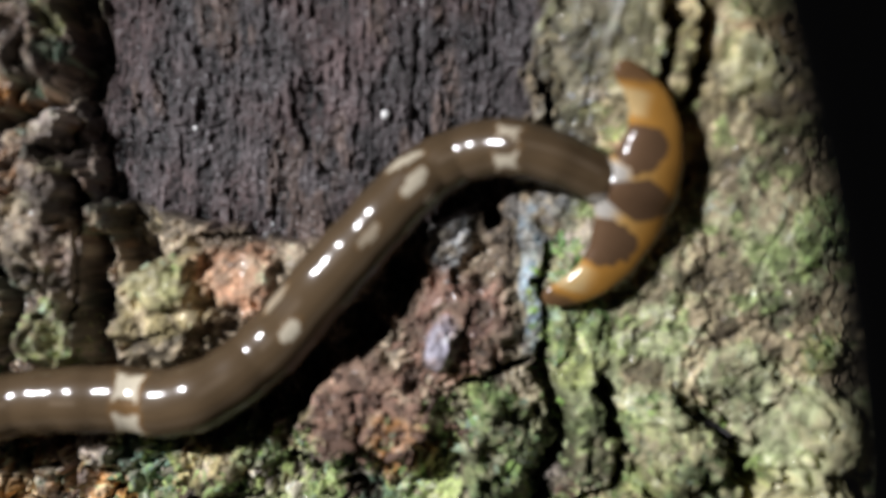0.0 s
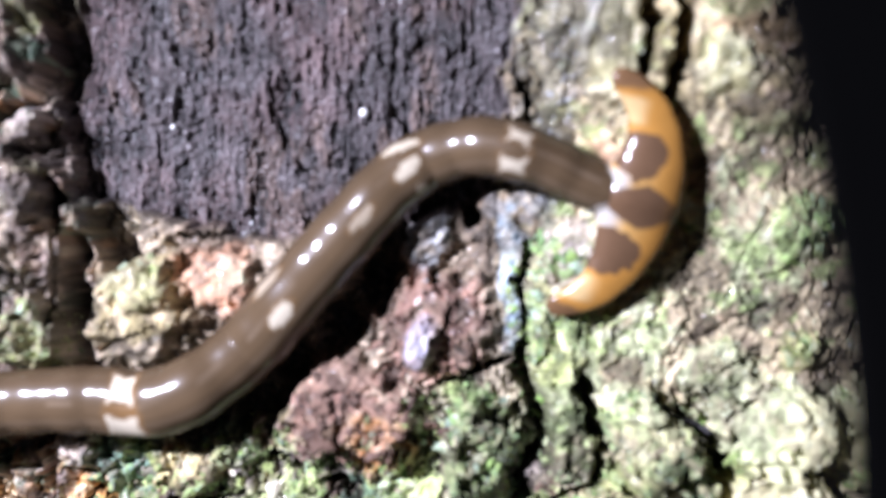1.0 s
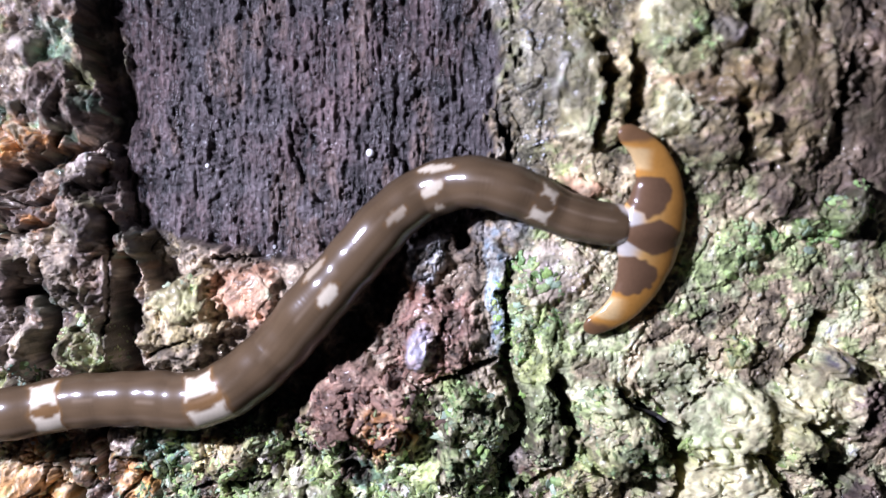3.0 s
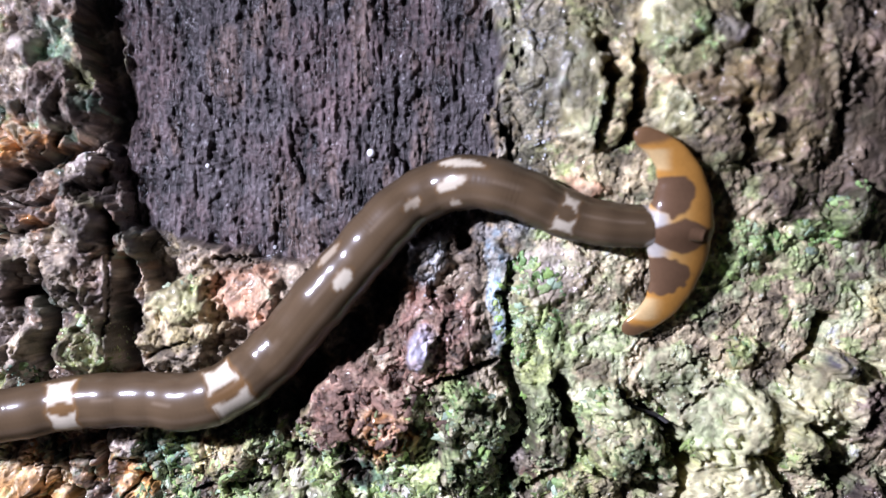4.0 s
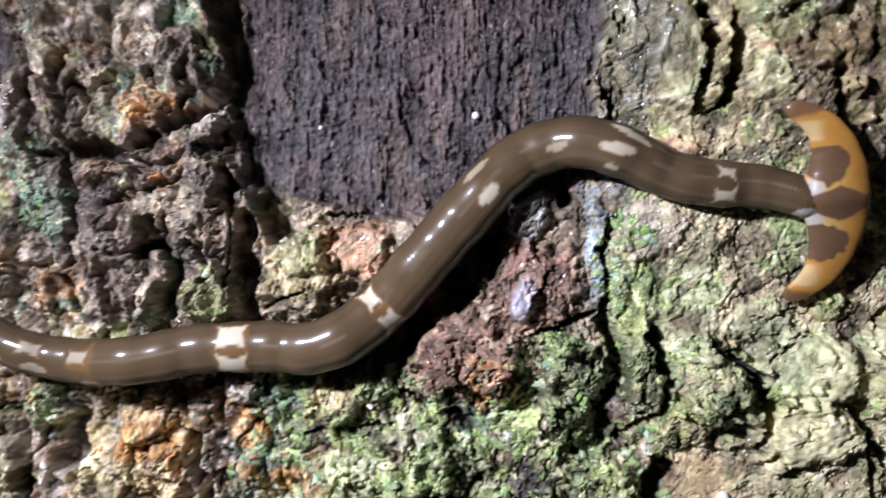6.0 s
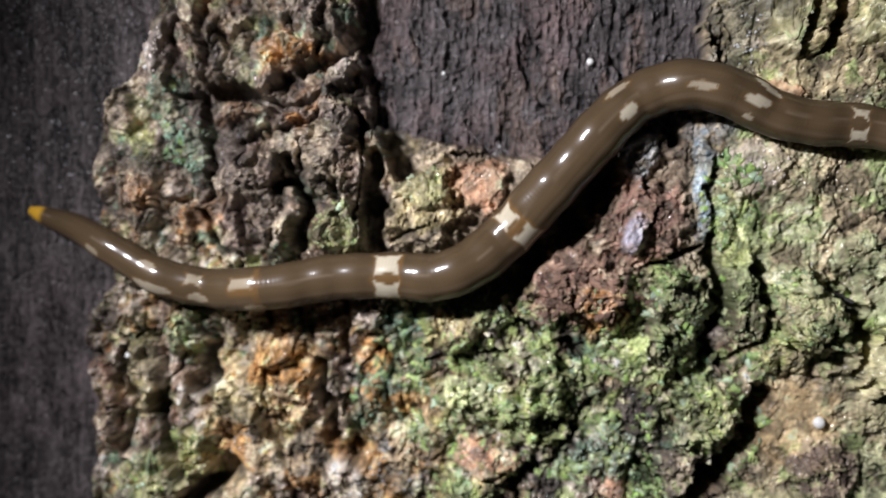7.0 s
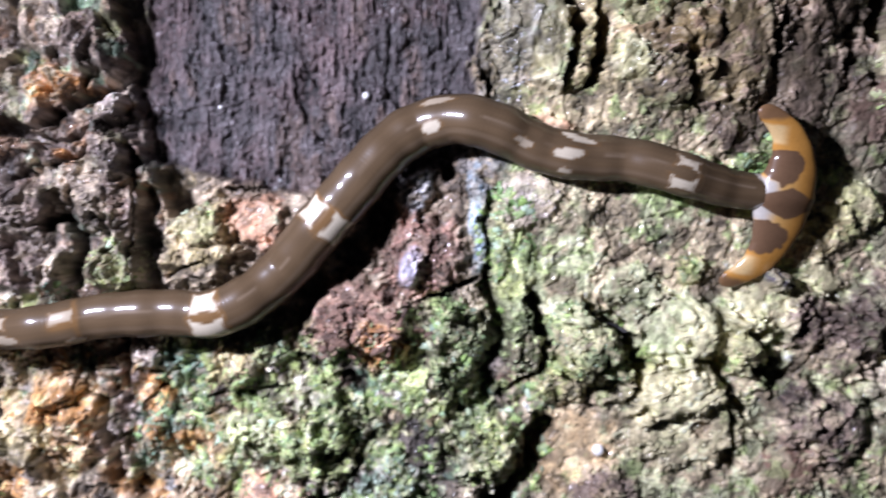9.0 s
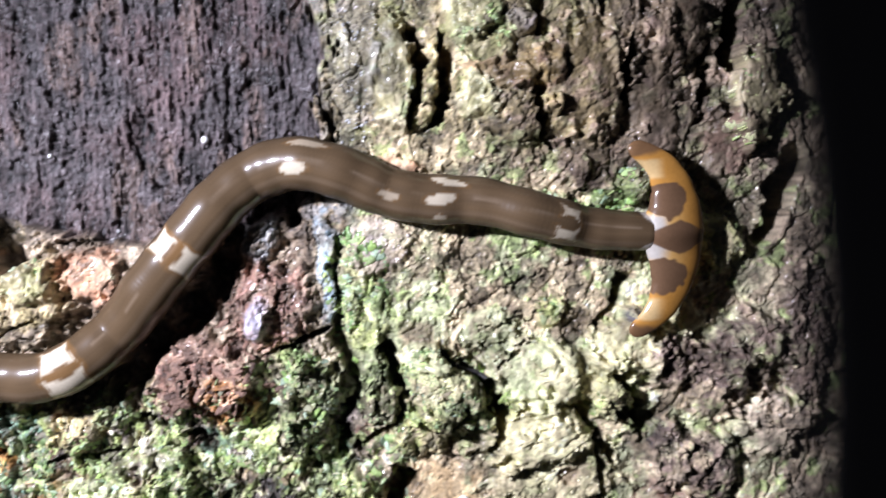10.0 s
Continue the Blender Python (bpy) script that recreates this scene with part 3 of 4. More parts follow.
        d = np.hypot(a - t * (x1 - x0), b - t * (z1 - z0)) / (width * (1 + 0.45 * patch[k]))
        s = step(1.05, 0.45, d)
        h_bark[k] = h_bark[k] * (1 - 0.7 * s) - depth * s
        # the groove's colour is darkened with its depth, standing in for shade
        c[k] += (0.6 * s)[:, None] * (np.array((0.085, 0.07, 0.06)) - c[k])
    # wet stains and bleached flecks, finer than the scales
    stain = rough_waves(qx, qz * 0.7, 2.6, 4, 451, 0.75)
    fleck = rough_waves(qx * 1.1, qz, 1.5, 3, 461, 0.7)
    wet = 0.5 + 0.5 * np.maximum(left, low)
    c = tint(0.42 * wet * step(0.15, 0.6, fleck), (0.085, 0.07, 0.062), c)
    c = tint(0.5 * wet * step(0.35, 0.8, -fleck) * step(0.1, 0.2, c.mean(-1)), (0.60, 0.52, 0.39), c)
    c = c * np.exp(np.clip((0.25 + 0.4 * wet) * stain, -0.9, 0.55))[..., None]
    # each crumb of bark has its own tone; shade is painted into cracks and gaps
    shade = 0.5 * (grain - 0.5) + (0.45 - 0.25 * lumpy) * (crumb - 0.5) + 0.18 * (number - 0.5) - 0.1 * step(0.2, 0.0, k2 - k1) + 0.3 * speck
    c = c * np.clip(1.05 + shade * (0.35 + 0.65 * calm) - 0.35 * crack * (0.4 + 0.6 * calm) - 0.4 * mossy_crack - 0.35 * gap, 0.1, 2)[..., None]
    red = (step(-0.1, 0.5, rough_waves(x, z, 12, 3, 95)) * (1 - 0.75 * strip_))[..., None]
    ember = step(0.25, 0.7, rough_waves(x, z * 0.4, 3.5, 3, 97, 0.6))[..., None]
    c_wood = (1 - red) * np.array((0.088, 0.074, 0.074)) + red * np.array((0.105, 0.074, 0.071))
    c_wood = c_wood + 0.8 * ember * (1 - strip_[..., None]) * (np.array((0.15, 0.105, 0.085)) - c_wood)
    c_wood = 0.9 * c_wood * (1 - 0.05 * strip_[..., None])
    c_wood = c_wood * (1 + 0.3 * fibre + 0.36 * thread + 0.45 * speckle + 0.15 * fine + 0.5 * (flake[2] - 0.5))[..., None]
    grey = c.mean(-1)[..., None]
    c = np.clip(grey + 1.2 * (c - grey), 0.004, 1)
    c = c * (1 - wood[..., None]) + c_wood * wood[..., None]
    h = (h_bark + bulge) * (1 - wood) + (h_wood + 0.5 * bulge) * wood
    rough = np.clip(calm * (1 - 0.45 * left) + wood, 0, 1)[..., None]
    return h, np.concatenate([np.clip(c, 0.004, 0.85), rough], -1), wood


def mesh_of(name, verts, quads, tone, smooth=True):
    """A mesh from arrays of places, faces of four and colours per place."""
    me = bpy.data.meshes.new(name)
    me.vertices.add(len(verts))
    me.vertices.foreach_set("co", np.asarray(verts, np.float32).ravel())
    me.loops.add(quads.size)
    me.polygons.add(len(quads))
    me.loops.foreach_set("vertex_index", quads.astype(np.int32).ravel())
    me.polygons.foreach_set("loop_start", np.arange(0, quads.size, quads.shape[1], dtype=np.int32))
    me.polygons.foreach_set("use_smooth", np.full(len(quads), smooth))
    me.update(calc_edges=True)
    if tone is not None:
        layer = me.color_attributes.new("tone", "FLOAT_COLOR", "POINT")
        layer.data.foreach_set("color", (tone if np.shape(tone)[1] == 4 else np.c_[tone, np.ones(len(tone))]).astype(np.float32).ravel())
    return me


def part(name, me, material, parent, label=""):
    """Links a mesh as one part under a thing."""
    ob = new(name, me)
    ob.data.materials.clear()
    ob.data.materials.append(material)
    ob.parent = parent
    return tagged(ob, label)


def place(x, z, h):
    """World metres from millimetres along, up and off the trunk's front."""
    return np.stack([x * 0.001, base_depth(x, z) - h * 0.001, 1.19 + z * 0.001], -1)


trunk = tagged(new("tree_trunk"), "mossy tree trunk with cracked lichen-covered bark and bare wood patches", "tree trunk")
PITCH = 0.16
gx, gz = np.meshgrid(np.concatenate([np.arange(-112, -93, 0.8), np.arange(-93, 82, PITCH), np.arange(82, 104, 0.8)]),
                     np.concatenate([np.arange(-56, -40, 0.8), np.arange(-40, 43, PITCH), np.arange(43, 60, 0.8)]))
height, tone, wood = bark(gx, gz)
rim = step(-94, -111, gx) + step(88, 103, gx) + step(-46, -55, gz) + step(50, 59, gz)
spots = place(gx, gz, height - 22 * np.clip(rim, 0, 1.3))
rows_n, cols_n = gx.shape
index = np.arange(rows_n * cols_n).reshape(rows_n, cols_n)
quads = np.stack([index[:-1, :-1], index[:-1, 1:], index[1:, 1:], index[1:, :-1]], -1).reshape(-1, 4)
bare = (wood.ravel()[quads].mean(1) > 0.5)


def cut(quads_kept):
    used = np.unique(quads_kept)
    back = np.zeros(rows_n * cols_n, int)
    back[used] = np.arange(len(used))
    return spots.reshape(-1, 3)[used], back[quads_kept], tone.reshape(-1, 4)[used]


middle = gx.ravel()[quads[:, 0]]
for name, keep, m, label in (
        ("bare_wood", bare & (middle > -50), M_WOOD, "dark wet fibrous bare wood"),
        ("bare_wood", bare & (middle <= -50), M_WOOD, "dark grey smooth bare wood"),
        ("bark_plate", ~bare & (middle < -36), M_BARK, "brown knobbly crumbling bark"),
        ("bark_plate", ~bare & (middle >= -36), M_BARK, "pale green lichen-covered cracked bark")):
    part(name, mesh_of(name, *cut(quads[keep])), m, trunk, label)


def trunk_core():
    """The rest of the trunk: a rough upright column from the ground to above the view."""
    n, k = 96, 90
    a, z = np.meshgrid(np.linspace(0, 2 * math.pi, n, endpoint=False), np.linspace(-0.05, 2.6, k))
    ripple = 0.006 * rough_waves(np.cos(a) * 40 + 9, z * 18 + np.sin(a) * 40, 3, 3, 5)
    r = 0.30 + 0.10 * np.exp(-(z + 0.05) / 0.18) + ripple - 0.02 * z
    p = np.stack([r * np.cos(a), 0.420 + r * np.sin(a) + 0.02 * (1.19 - z), z], -1).reshape(-1, 3)
    i = np.arange(n * k).reshape(k, n)
    j = np.roll(i, -1, 1)
    q = np.stack([i[:-1], j[:-1], j[1:], i[1:]], -1).reshape(-1, 4)
    return mesh_of("trunk_core", p, q, None)


part("trunk_core", trunk_core(), M_TRUNK, trunk, "rough dark bark of the trunk")


def ground_sheet():
    x, y = np.meshgrid(np.sign(np.linspace(-1, 1, 80)) * np.abs(np.linspace(-1, 1, 80)) ** 3 * 2.5, np.sign(np.linspace(-1, 1, 80)) * np.abs(np.linspace(-1, 1, 80)) ** 3 * 2.5)
    z = 0.03 * rough_waves(x * 3, y * 3, 2, 3, 77)
    i = np.arange(6400).reshape(80, 80)
    q = np.stack([i[:-1, :-1], i[:-1, 1:], i[1:, 1:], i[1:, :-1]], -1).reshape(-1, 4)
    return mesh_of("ground", np.stack([x, y, z], -1).reshape(-1, 3), q, None)


ground = part("ground", ground_sheet(), M_GROUND, None)
tagged(ground, "dark forest floor of leaf litter at night", "ground", kind="structure")


# ---- the dark edge of a clip-on lens, which drifts in and out of the view beside the camera ----
def rim_material():
    m = bpy.data.materials.new("matt_black")
    m.use_nodes = True
    b = m.node_tree.nodes["Principled BSDF"]
    b.inputs["Base Color"].default_value, b.inputs["Roughness"].default_value, b.inputs["Specular IOR Level"].default_value = (0.002, 0.002, 0.002, 1), 0.9, 0.0
    return m


def rim_mesh():
    """A short thick arc of a wide ring, its inner edge at x = 0."""
    bm = bmesh.new()
    rows = []
    for k in range(49):
        a = radians(-24 + k)
        rows.append([bm.verts.new((r * math.cos(a) - 0.060, y, r * math.sin(a))) for r, y in ((0.060, 0.0), (0.078, 0.0), (0.078, -0.0012), (0.060, -0.0012))])
    for p, q in zip(rows, rows[1:]):
        for i in range(4):
            bm.faces.new((p[i], p[(i + 1) % 4], q[(i + 1) % 4], q[i]))
    bm.faces.new(rows[0])
    bm.faces.new(rows[-1][::-1])
    bmesh.ops.recalc_face_normals(bm, faces=bm.faces)
    me = bpy.data.meshes.new("lens_rim")
    bm.to_mesh(me)
    bm.free()
    return me


lens_rim = part("lens_rim", rim_mesh(), rim_material(), None)
tagged(lens_rim, "blurred black edge of a clip-on lens close to the camera", "lens rim")


# ---- loose and proud pieces on the bark ----
def scale_mesh(x, z, rx, rz, turn, proud, seed):
    """A thick bark scale: its ragged outline, a top that carries the bark's relief, and sides that go down into the bark."""
    rings, spokes = 30, 96
    r, a = np.meshgrid(np.linspace(0, 1, rings), np.linspace(0, 2 * math.pi, spokes, endpoint=False), indexing="ij")
    edge = 1 + 0.18 * rough_waves(np.cos(a) * 1.6 + seed, np.sin(a) * 1.6, 1, 2, 200, 0.5)
    p, q = r * edge * rx * np.cos(a), r * edge * rz * np.sin(a)
    px, pz = x + p * math.cos(turn) - q * math.sin(turn), z + p * math.sin(turn) + q * math.cos(turn)
    h, tone, _ = bark(px, pz)
    h = h + proud * (1 - 0.75 * r ** 8)
    h[-1] -= 0.8
    v = place(px, pz, h)
    i = np.arange(rings * spokes).reshape(rings, spokes)
    j = np.roll(i, -1, 1)
    quads = np.stack([i[:-1], i[1:], j[1:], j[:-1]], -1).reshape(-1, 4)
    return mesh_of("bark_scale", v.reshape(-1, 3), quads, tone.reshape(-1, 4))


plate_left, plate_right = [o for o in trunk.children if o.name.startswith("bark_plate")]
NAMED = {RUST: "rust-brown crumbling scale", PEACH: "pale orange exposed scale", OLIVE: "moss-grown scale", OCHRE: "pale ochre knob", RED: "red-brown fibrous scale",
         CREAM: "cream lichen-covered scale", PALELICHEN: "pale green lichen-covered scale", GREYLICHEN: "grey lichen-covered scale", VIOLETDARK: "small dark knob"}
for k, (x, z, rx, rz, turn, tall, tone_) in enumerate(LUMPS):
    if tall >= 1.4 and min(rx, rz) > 1.4 and wood_share(np.array([x]), np.array([z]))[0] < 0.3:
        part("bark_scale", scale_mesh(x, z, rx * 0.9, rz * 0.9, turn, 0.22, k * 1.7), M_BARK, plate_left if x < -36 else plate_right, NAMED.get(tone_, ""))


def granules(name, patches, count, size, material, label, tint=1.0):
    """Tiny clumps strewn over oval patches of the bark, as one mesh."""
    made = bpy.data.meshes.new(name)
    ico = bmesh.new()
    bmesh.ops.create_icosphere(ico, subdivisions=1, radius=1.0)
    unit = np.array([v.co[:] for v in ico.verts])
    tris = np.array([[v.index for v in f.verts] for f in ico.faces])
    ico.free()
    rng = np.random.default_rng(len(name) * 7 + count)
    area = np.array([p[2] * p[3] for p in patches])
    which = rng.choice(len(patches), count, p=area / area.sum())
    ang, rad = rng.uniform(0, 2 * math.pi, count), np.sqrt(rng.uniform(0, 1.1, count))
    P = np.array([p[:5] for p in patches])[which]
    p, q = rad * np.cos(ang) * P[:, 2], rad * np.sin(ang) * P[:, 3]
    x, z = P[:, 0] + p * np.cos(P[:, 4]) - q * np.sin(P[:, 4]), P[:, 1] + p * np.sin(P[:, 4]) + q * np.cos(P[:, 4])
    keep = rough_waves(x, z, 2.4, 4, 301, 0.6) > 0.12
    x, z, which = x[keep], z[keep], which[keep]
    h, _, _ = bark(x, z)
    n = len(x)
    radius = rng.uniform(0.5, 1.5, n) ** 1.3 * size
    body = unit[None] * rng.uniform(0.55, 1.45, (n, len(unit), 1)) * radius[:, None, None]
    body[:, :, 1] *= 0.7
    middle = place(x, z, h + 0.1 * radius)
    v = middle[:, None] + 0.001 * body
    tone = np.array([p[6] for p in patches])[which] * rng.uniform(0.65, 1.45, (n, 1)) * tint + rng.uniform(0, 0.05, (n, 1))
    faces = (tris[None] + (np.arange(n) * len(unit))[:, None, None]).reshape(-1, 3)
    me = mesh_of(name, v.reshape(-1, 3), faces, np.repeat(tone, len(unit), 0), smooth=False)
    return tagged(part(name, me, material, trunk, label), kind="stuff")


green = [p for p in LUMPS if p[6] in GREENS + (YELLOWLICHEN,)]
pale = [p for p in LUMPS if p[6] in (PALELICHEN, GREYLICHEN, CREAM, GREYWHITE, BEIGE, PINKWHITE)]
granules("moss", green, 9000, 0.17, M_MOSS, "granular green moss and algae", 1.1)


def flakes(name, patches, count, size, material, label, cover):
    """Small crusty lobes that lie on the bark's relief, domed and ragged, as one mesh."""
    rng = np.random.default_rng(count)
    area = np.array([p[2] * p[3] for p in patches])
    which = rng.choice(len(patches), count, p=area / area.sum())
    P = np.array([p[:5] for p in patches])[which]
    ang, rad = rng.uniform(0, 2 * math.pi, count), np.sqrt(rng.uniform(0, 1.2, count))
    p, q = rad * np.cos(ang) * P[:, 2], rad * np.sin(ang) * P[:, 3]
    x, z = P[:, 0] + p * np.cos(P[:, 4]) - q * np.sin(P[:, 4]), P[:, 1] + p * np.sin(P[:, 4]) + q * np.cos(P[:, 4])
    keep = (rough_waves(x, z, 3.0, 4, 331, 0.6) > cover) & (wood_share(x, z) < 0.2)
    x, z, which = x[keep], z[keep], which[keep]
    n, sides = len(x), 9
    a = np.linspace(0, 2 * math.pi, sides, endpoint=False)[None] + rng.uniform(0, 6, (n, 1))
    long, turn = rng.uniform(1, 1.7, (n, 1)), rng.uniform(0, 3.2, (n, 1))
    r = size * rng.uniform(0.45, 1.35, (n, 1)) ** 1.2 * rng.uniform(0.5, 1.4, (n, sides))
    u, v = r * long * np.cos(a), r / long * np.sin(a)
    u, v = u * np.cos(turn) - v * np.sin(turn), u * np.sin(turn) + v * np.cos(turn)
    h0 = bark(x, z)[0][:, None]
    h1 = bark(x[:, None] + u, z[:, None] + v)[0]
    h1 = h0 + np.clip(h1 - h0, -0.7, 0.5)
    lift = rng.uniform(0.04, 0.18, (n, 1))
    rings = [place(x[:, None] + k * u, z[:, None] + k * v, h0 + k * (h1 - h0) + rise * lift) for k, rise in ((1.0, -0.6), (0.96, 0.5), (0.62, 1.0), (0.0, 1.05))]
    verts = np.concatenate(rings, 1)
    i = np.arange(sides)
    j = np.roll(i, -1)
    quads = np.concatenate([np.stack([k * sides + i, k * sides + j, (k + 1) * sides + j, (k + 1) * sides + i], -1) for k in range(3)])
    quads = (quads[None] + (np.arange(n) * sides * 4)[:, None, None]).reshape(-1, 4)
    hues = np.array([p[6] for p in patches])[which]
    lime = np.array([(0.29, 0.44, 0.11), (0.44, 0.52, 0.19), (0.42, 0.54, 0.40), (0.50, 0.48, 0.33), (0.17, 0.28, 0.10), (0.24, 0.19, 0.13)])[rng.integers(0, 6, n)]
    mix = rng.uniform(0.2, 0.9, (n, 1))
    hues = (hues * (1 - mix) + lime * mix) * rng.uniform(0.45, 1.45, (n, 1))
    me = mesh_of(name, verts.reshape(-1, 3), quads, np.clip(np.repeat(hues, sides * 4, 0), 0.01, 0.8))
    return tagged(part(name, me, material, trunk, label), kind="stuff")


flakes("lichen_crust", green + [(2, -22, 16, 15, 0.0, 1.0, GREYGREEN), (-14, -22, 18, 12, 0.0, 1.0, MOSSOLIVE), (13, 2, 4, 9, 0.0, 1.0, MOSS)], 9500, 0.52, M_MOSS, "crusty lime-green lichen lobes", 0.15)
granules("lichen", pale, 3000, 0.15, M_MOSS, "pale crusty lichen granules")


def chip_mesh(seed):
    """A ragged sliver of dead bark."""
    rng = random.Random(seed)
    bm = bmesh.new()
    bmesh.ops.create_icosphere(bm, subdivisions=2, radius=1.0)
    for v in bm.verts:
        p = v.co
        k = 1 + 0.35 * noise.noise(p * 1.7 + Vector((seed * 3.1, 0, 0))) + rng.uniform(-0.12, 0.12)
        v.co = Vector((p.x * 1.0 * k, p.y * 0.2 * k, p.z * 0.36 * k)) * 0.001
    me = bpy.data.meshes.new("bark_chip")
    bm.to_mesh(me)
    bm.free()
    return me


M_CHIP = material("bark_chip", colour=(0.19, 0.115, 0.08), rough=(0.3, 0.7), grain=2500, contrast=0.6, bump=1.0, bump_size=0.0004, own=0.6)
chips = [chip_mesh(k) for k in range(8)]
for me in chips:
    me.materials.append(M_CHIP)
rng = random.Random(5)
for k in range(100):
    x, z = rng.gauss(-7.5, 3.8), rng.gauss(-7.0, 3.0)
    h = float(bark(np.array([x]), np.array([z]))[0][0])
    chip = new("bark_chip", chips[k % 8])
    chip.parent = plate_right
    size = rng.uniform(0.4, 1.5)
    chip.matrix_basis = Matrix.Translation(place(np.array(x), np.array(z), h + 0.1)) @ pose(0, 0, 0, rng.uniform(-25, 25), rng.uniform(0, 180), rng.uniform(-35, 35)) @ Matrix.Diagonal((size, size, size, 1))


def bead(name, x, z, radius, material, label, category, lift=0.5):
    """A small round thing, slightly uneven, that sits on the bark."""
    bm = bmesh.new()
    bmesh.ops.create_icosphere(bm, subdivisions=3, radius=radius * 0.001)
    for v in bm.verts:
        v.co *= 1 + 0.12 * noise.noise(v.co * 1500)
    for f in bm.faces:
        f.smooth = True
    me = bpy.data.meshes.new(name)
    bm.to_mesh(me)
    bm.free()
    ob = part(name, me, material, None)
    h = float(bark(np.array([x]), np.array([z]))[0][0])
    ob.location = place(np.array(x), np.array(z), h + radius * lift)
    return tagged(ob, label, category, group="eggs on the trunk")


bead("egg_glint_bead", -6.0, 24.0, 0.52, M_EGG_GLINT, "tiny white round egg stuck on bare wood", "insect egg")
# no egg: a white bead added in place of a bright glint on the bark
bead("egg_glint_bead", 25.9, -25.9, 0.85, M_EGG_GLINT, "small white bead that stands in for a glint on orange-brown bark", "insect egg")
bead("egg_glint_bead", -26.2, 22.8, 0.3, M_EGG_GLINT, "tiny white round egg stuck on bare wood", "insect egg")
bead("egg_glint_bead", -72.2, -17.2, 0.45, M_EGG_GLINT, "tiny pale egg stuck on smooth bare wood", "insect egg")
bead("egg_glint_bead", -67.4, 23.5, 0.35, M_EGG_GLINT, "tiny pale egg stuck on smooth bare wood", "insect egg")


def twig_mesh(points, radius):
    """A tapered, knotty stick through a few places on the bark."""
    bm = bmesh.new()
    rings = []
    for k, p in enumerate(points):
        r = radius * (1 - 0.5 * k / len(points)) * 0.001 * random.uniform(0.85, 1.2)
        rings.append([bm.verts.new(Vector(p) + r * Vector((math.cos(a), 0.8 * math.sin(a), 0.6 * math.cos(a)))) for a in np.linspace(0, 2 * math.pi, 10, endpoint=False)])
    for p, q in zip(rings, rings[1:]):
        for i in range(10):
            bm.faces.new((p[i], p[(i + 1) % 10], q[(i + 1) % 10], q[i]))
    bm.faces.new(rings[0][::-1])
    bm.faces.new(rings[-1])
    bmesh.ops.recalc_face_normals(bm, faces=bm.faces)
    me = bpy.data.meshes.new("twig")
    bm.to_mesh(me)
    bm.free()
    return me


line = np.linspace(0, 1, 9)
tx_, tz_ = 23.2 + 6.2 * line, -5.0 - 4.6 * line - 0.6 * np.sin(line * 5)
th_ = bark(tx_, tz_)[0]
th_ = np.maximum(th_, np.linspace(th_[0], th_.max() - 1, 9))
tagged(part("twig", twig_mesh(list(place(tx_, tz_, th_ + 0.3)), 0.42), M_TWIG, None), "short dark broken twig wedged in the bark", "twig")


# ---- the hammerhead flatworm: short rigid rings that glide along one trail ----
TRAIL = np.array([(-120, 16), (-108, 12), (-96, 7.5), (-85, 3.4), (-78.5, 1.2), (-71.8, -2.2), (-65.5, -5.6), (-57.7, -7.2), (-49, -6.8), (-41.5, -5.6), (-33, -5.3), (-27.5, -5.5),
                  (-22.5, -3.8), (-17.5, 0.2), (-13.2, 5.0), (-8.2, 10.6), (-3, 16.2), (1, 18.9), (6, 19.9), (11.5, 18.5), (17, 16.0), (22, 14.8), (29, 14.2), (36, 12.0), (43, 10.2),
                  (50, 9.4), (57, 8.8), (66, 8.5), (76, 8.5)], float)


def trail_line():
    """The trail as a dense smooth line: arc length, x, z, and the height of the body's underside."""
    p = np.vstack([2 * TRAIL[0] - TRAIL[1], TRAIL, 2 * TRAIL[-1] - TRAIL[-2]])
    out = []
    for a, b, c, d in zip(p, p[1:], p[2:], p[3:]):
        for t in np.arange(0, 1, 0.025):
            out.append(0.5 * (2 * b + (c - a) * t + (2 * a - 5 * b + 4 * c - d) * t * t + (3 * b - a - 3 * c + d) * t ** 3))
    xz = np.array(out)
    arc = np.concatenate([[0], np.cumsum(np.hypot(*np.diff(xz, axis=0).T))])
    even = np.arange(0, arc[-1], 0.25)
    x, z = np.interp(even, arc, xz[:, 0]), np.interp(even, arc, xz[:, 1])
    under = np.max([bark(x + dx, z + dz)[0] for dx, dz in ((0, 0), (1.2, 1.2), (-1.2, -1.2), (1.2, -1.2), (-1.2, 1.2))], axis=0)
    # it bridges hollows up to three centimetres long
    wide = np.array([np.percentile(under[max(0, i - 44):i + 45], 80) for i in range(len(under))])
    tight = np.array([np.percentile(under[max(0, i - 16):i + 17], 70) for i in range(len(under))])
    wide = tight + step(50, 66, even) * (wide - tight) + 1.2 * np.exp(-((even - 119) / 11) ** 2)
    wide = np.convolve(np.pad(wide, 36, "edge"), np.hanning(73) / np.hanning(73).sum(), "valid")
    wide = wide + (0.7 * np.sin(0.26 * even + 1.0) + 0.38 * np.sin(0.45 * even)) * step(44, 54, even)
    return even, x, z, wide


ARC, TX, TZ, TH = trail_line()


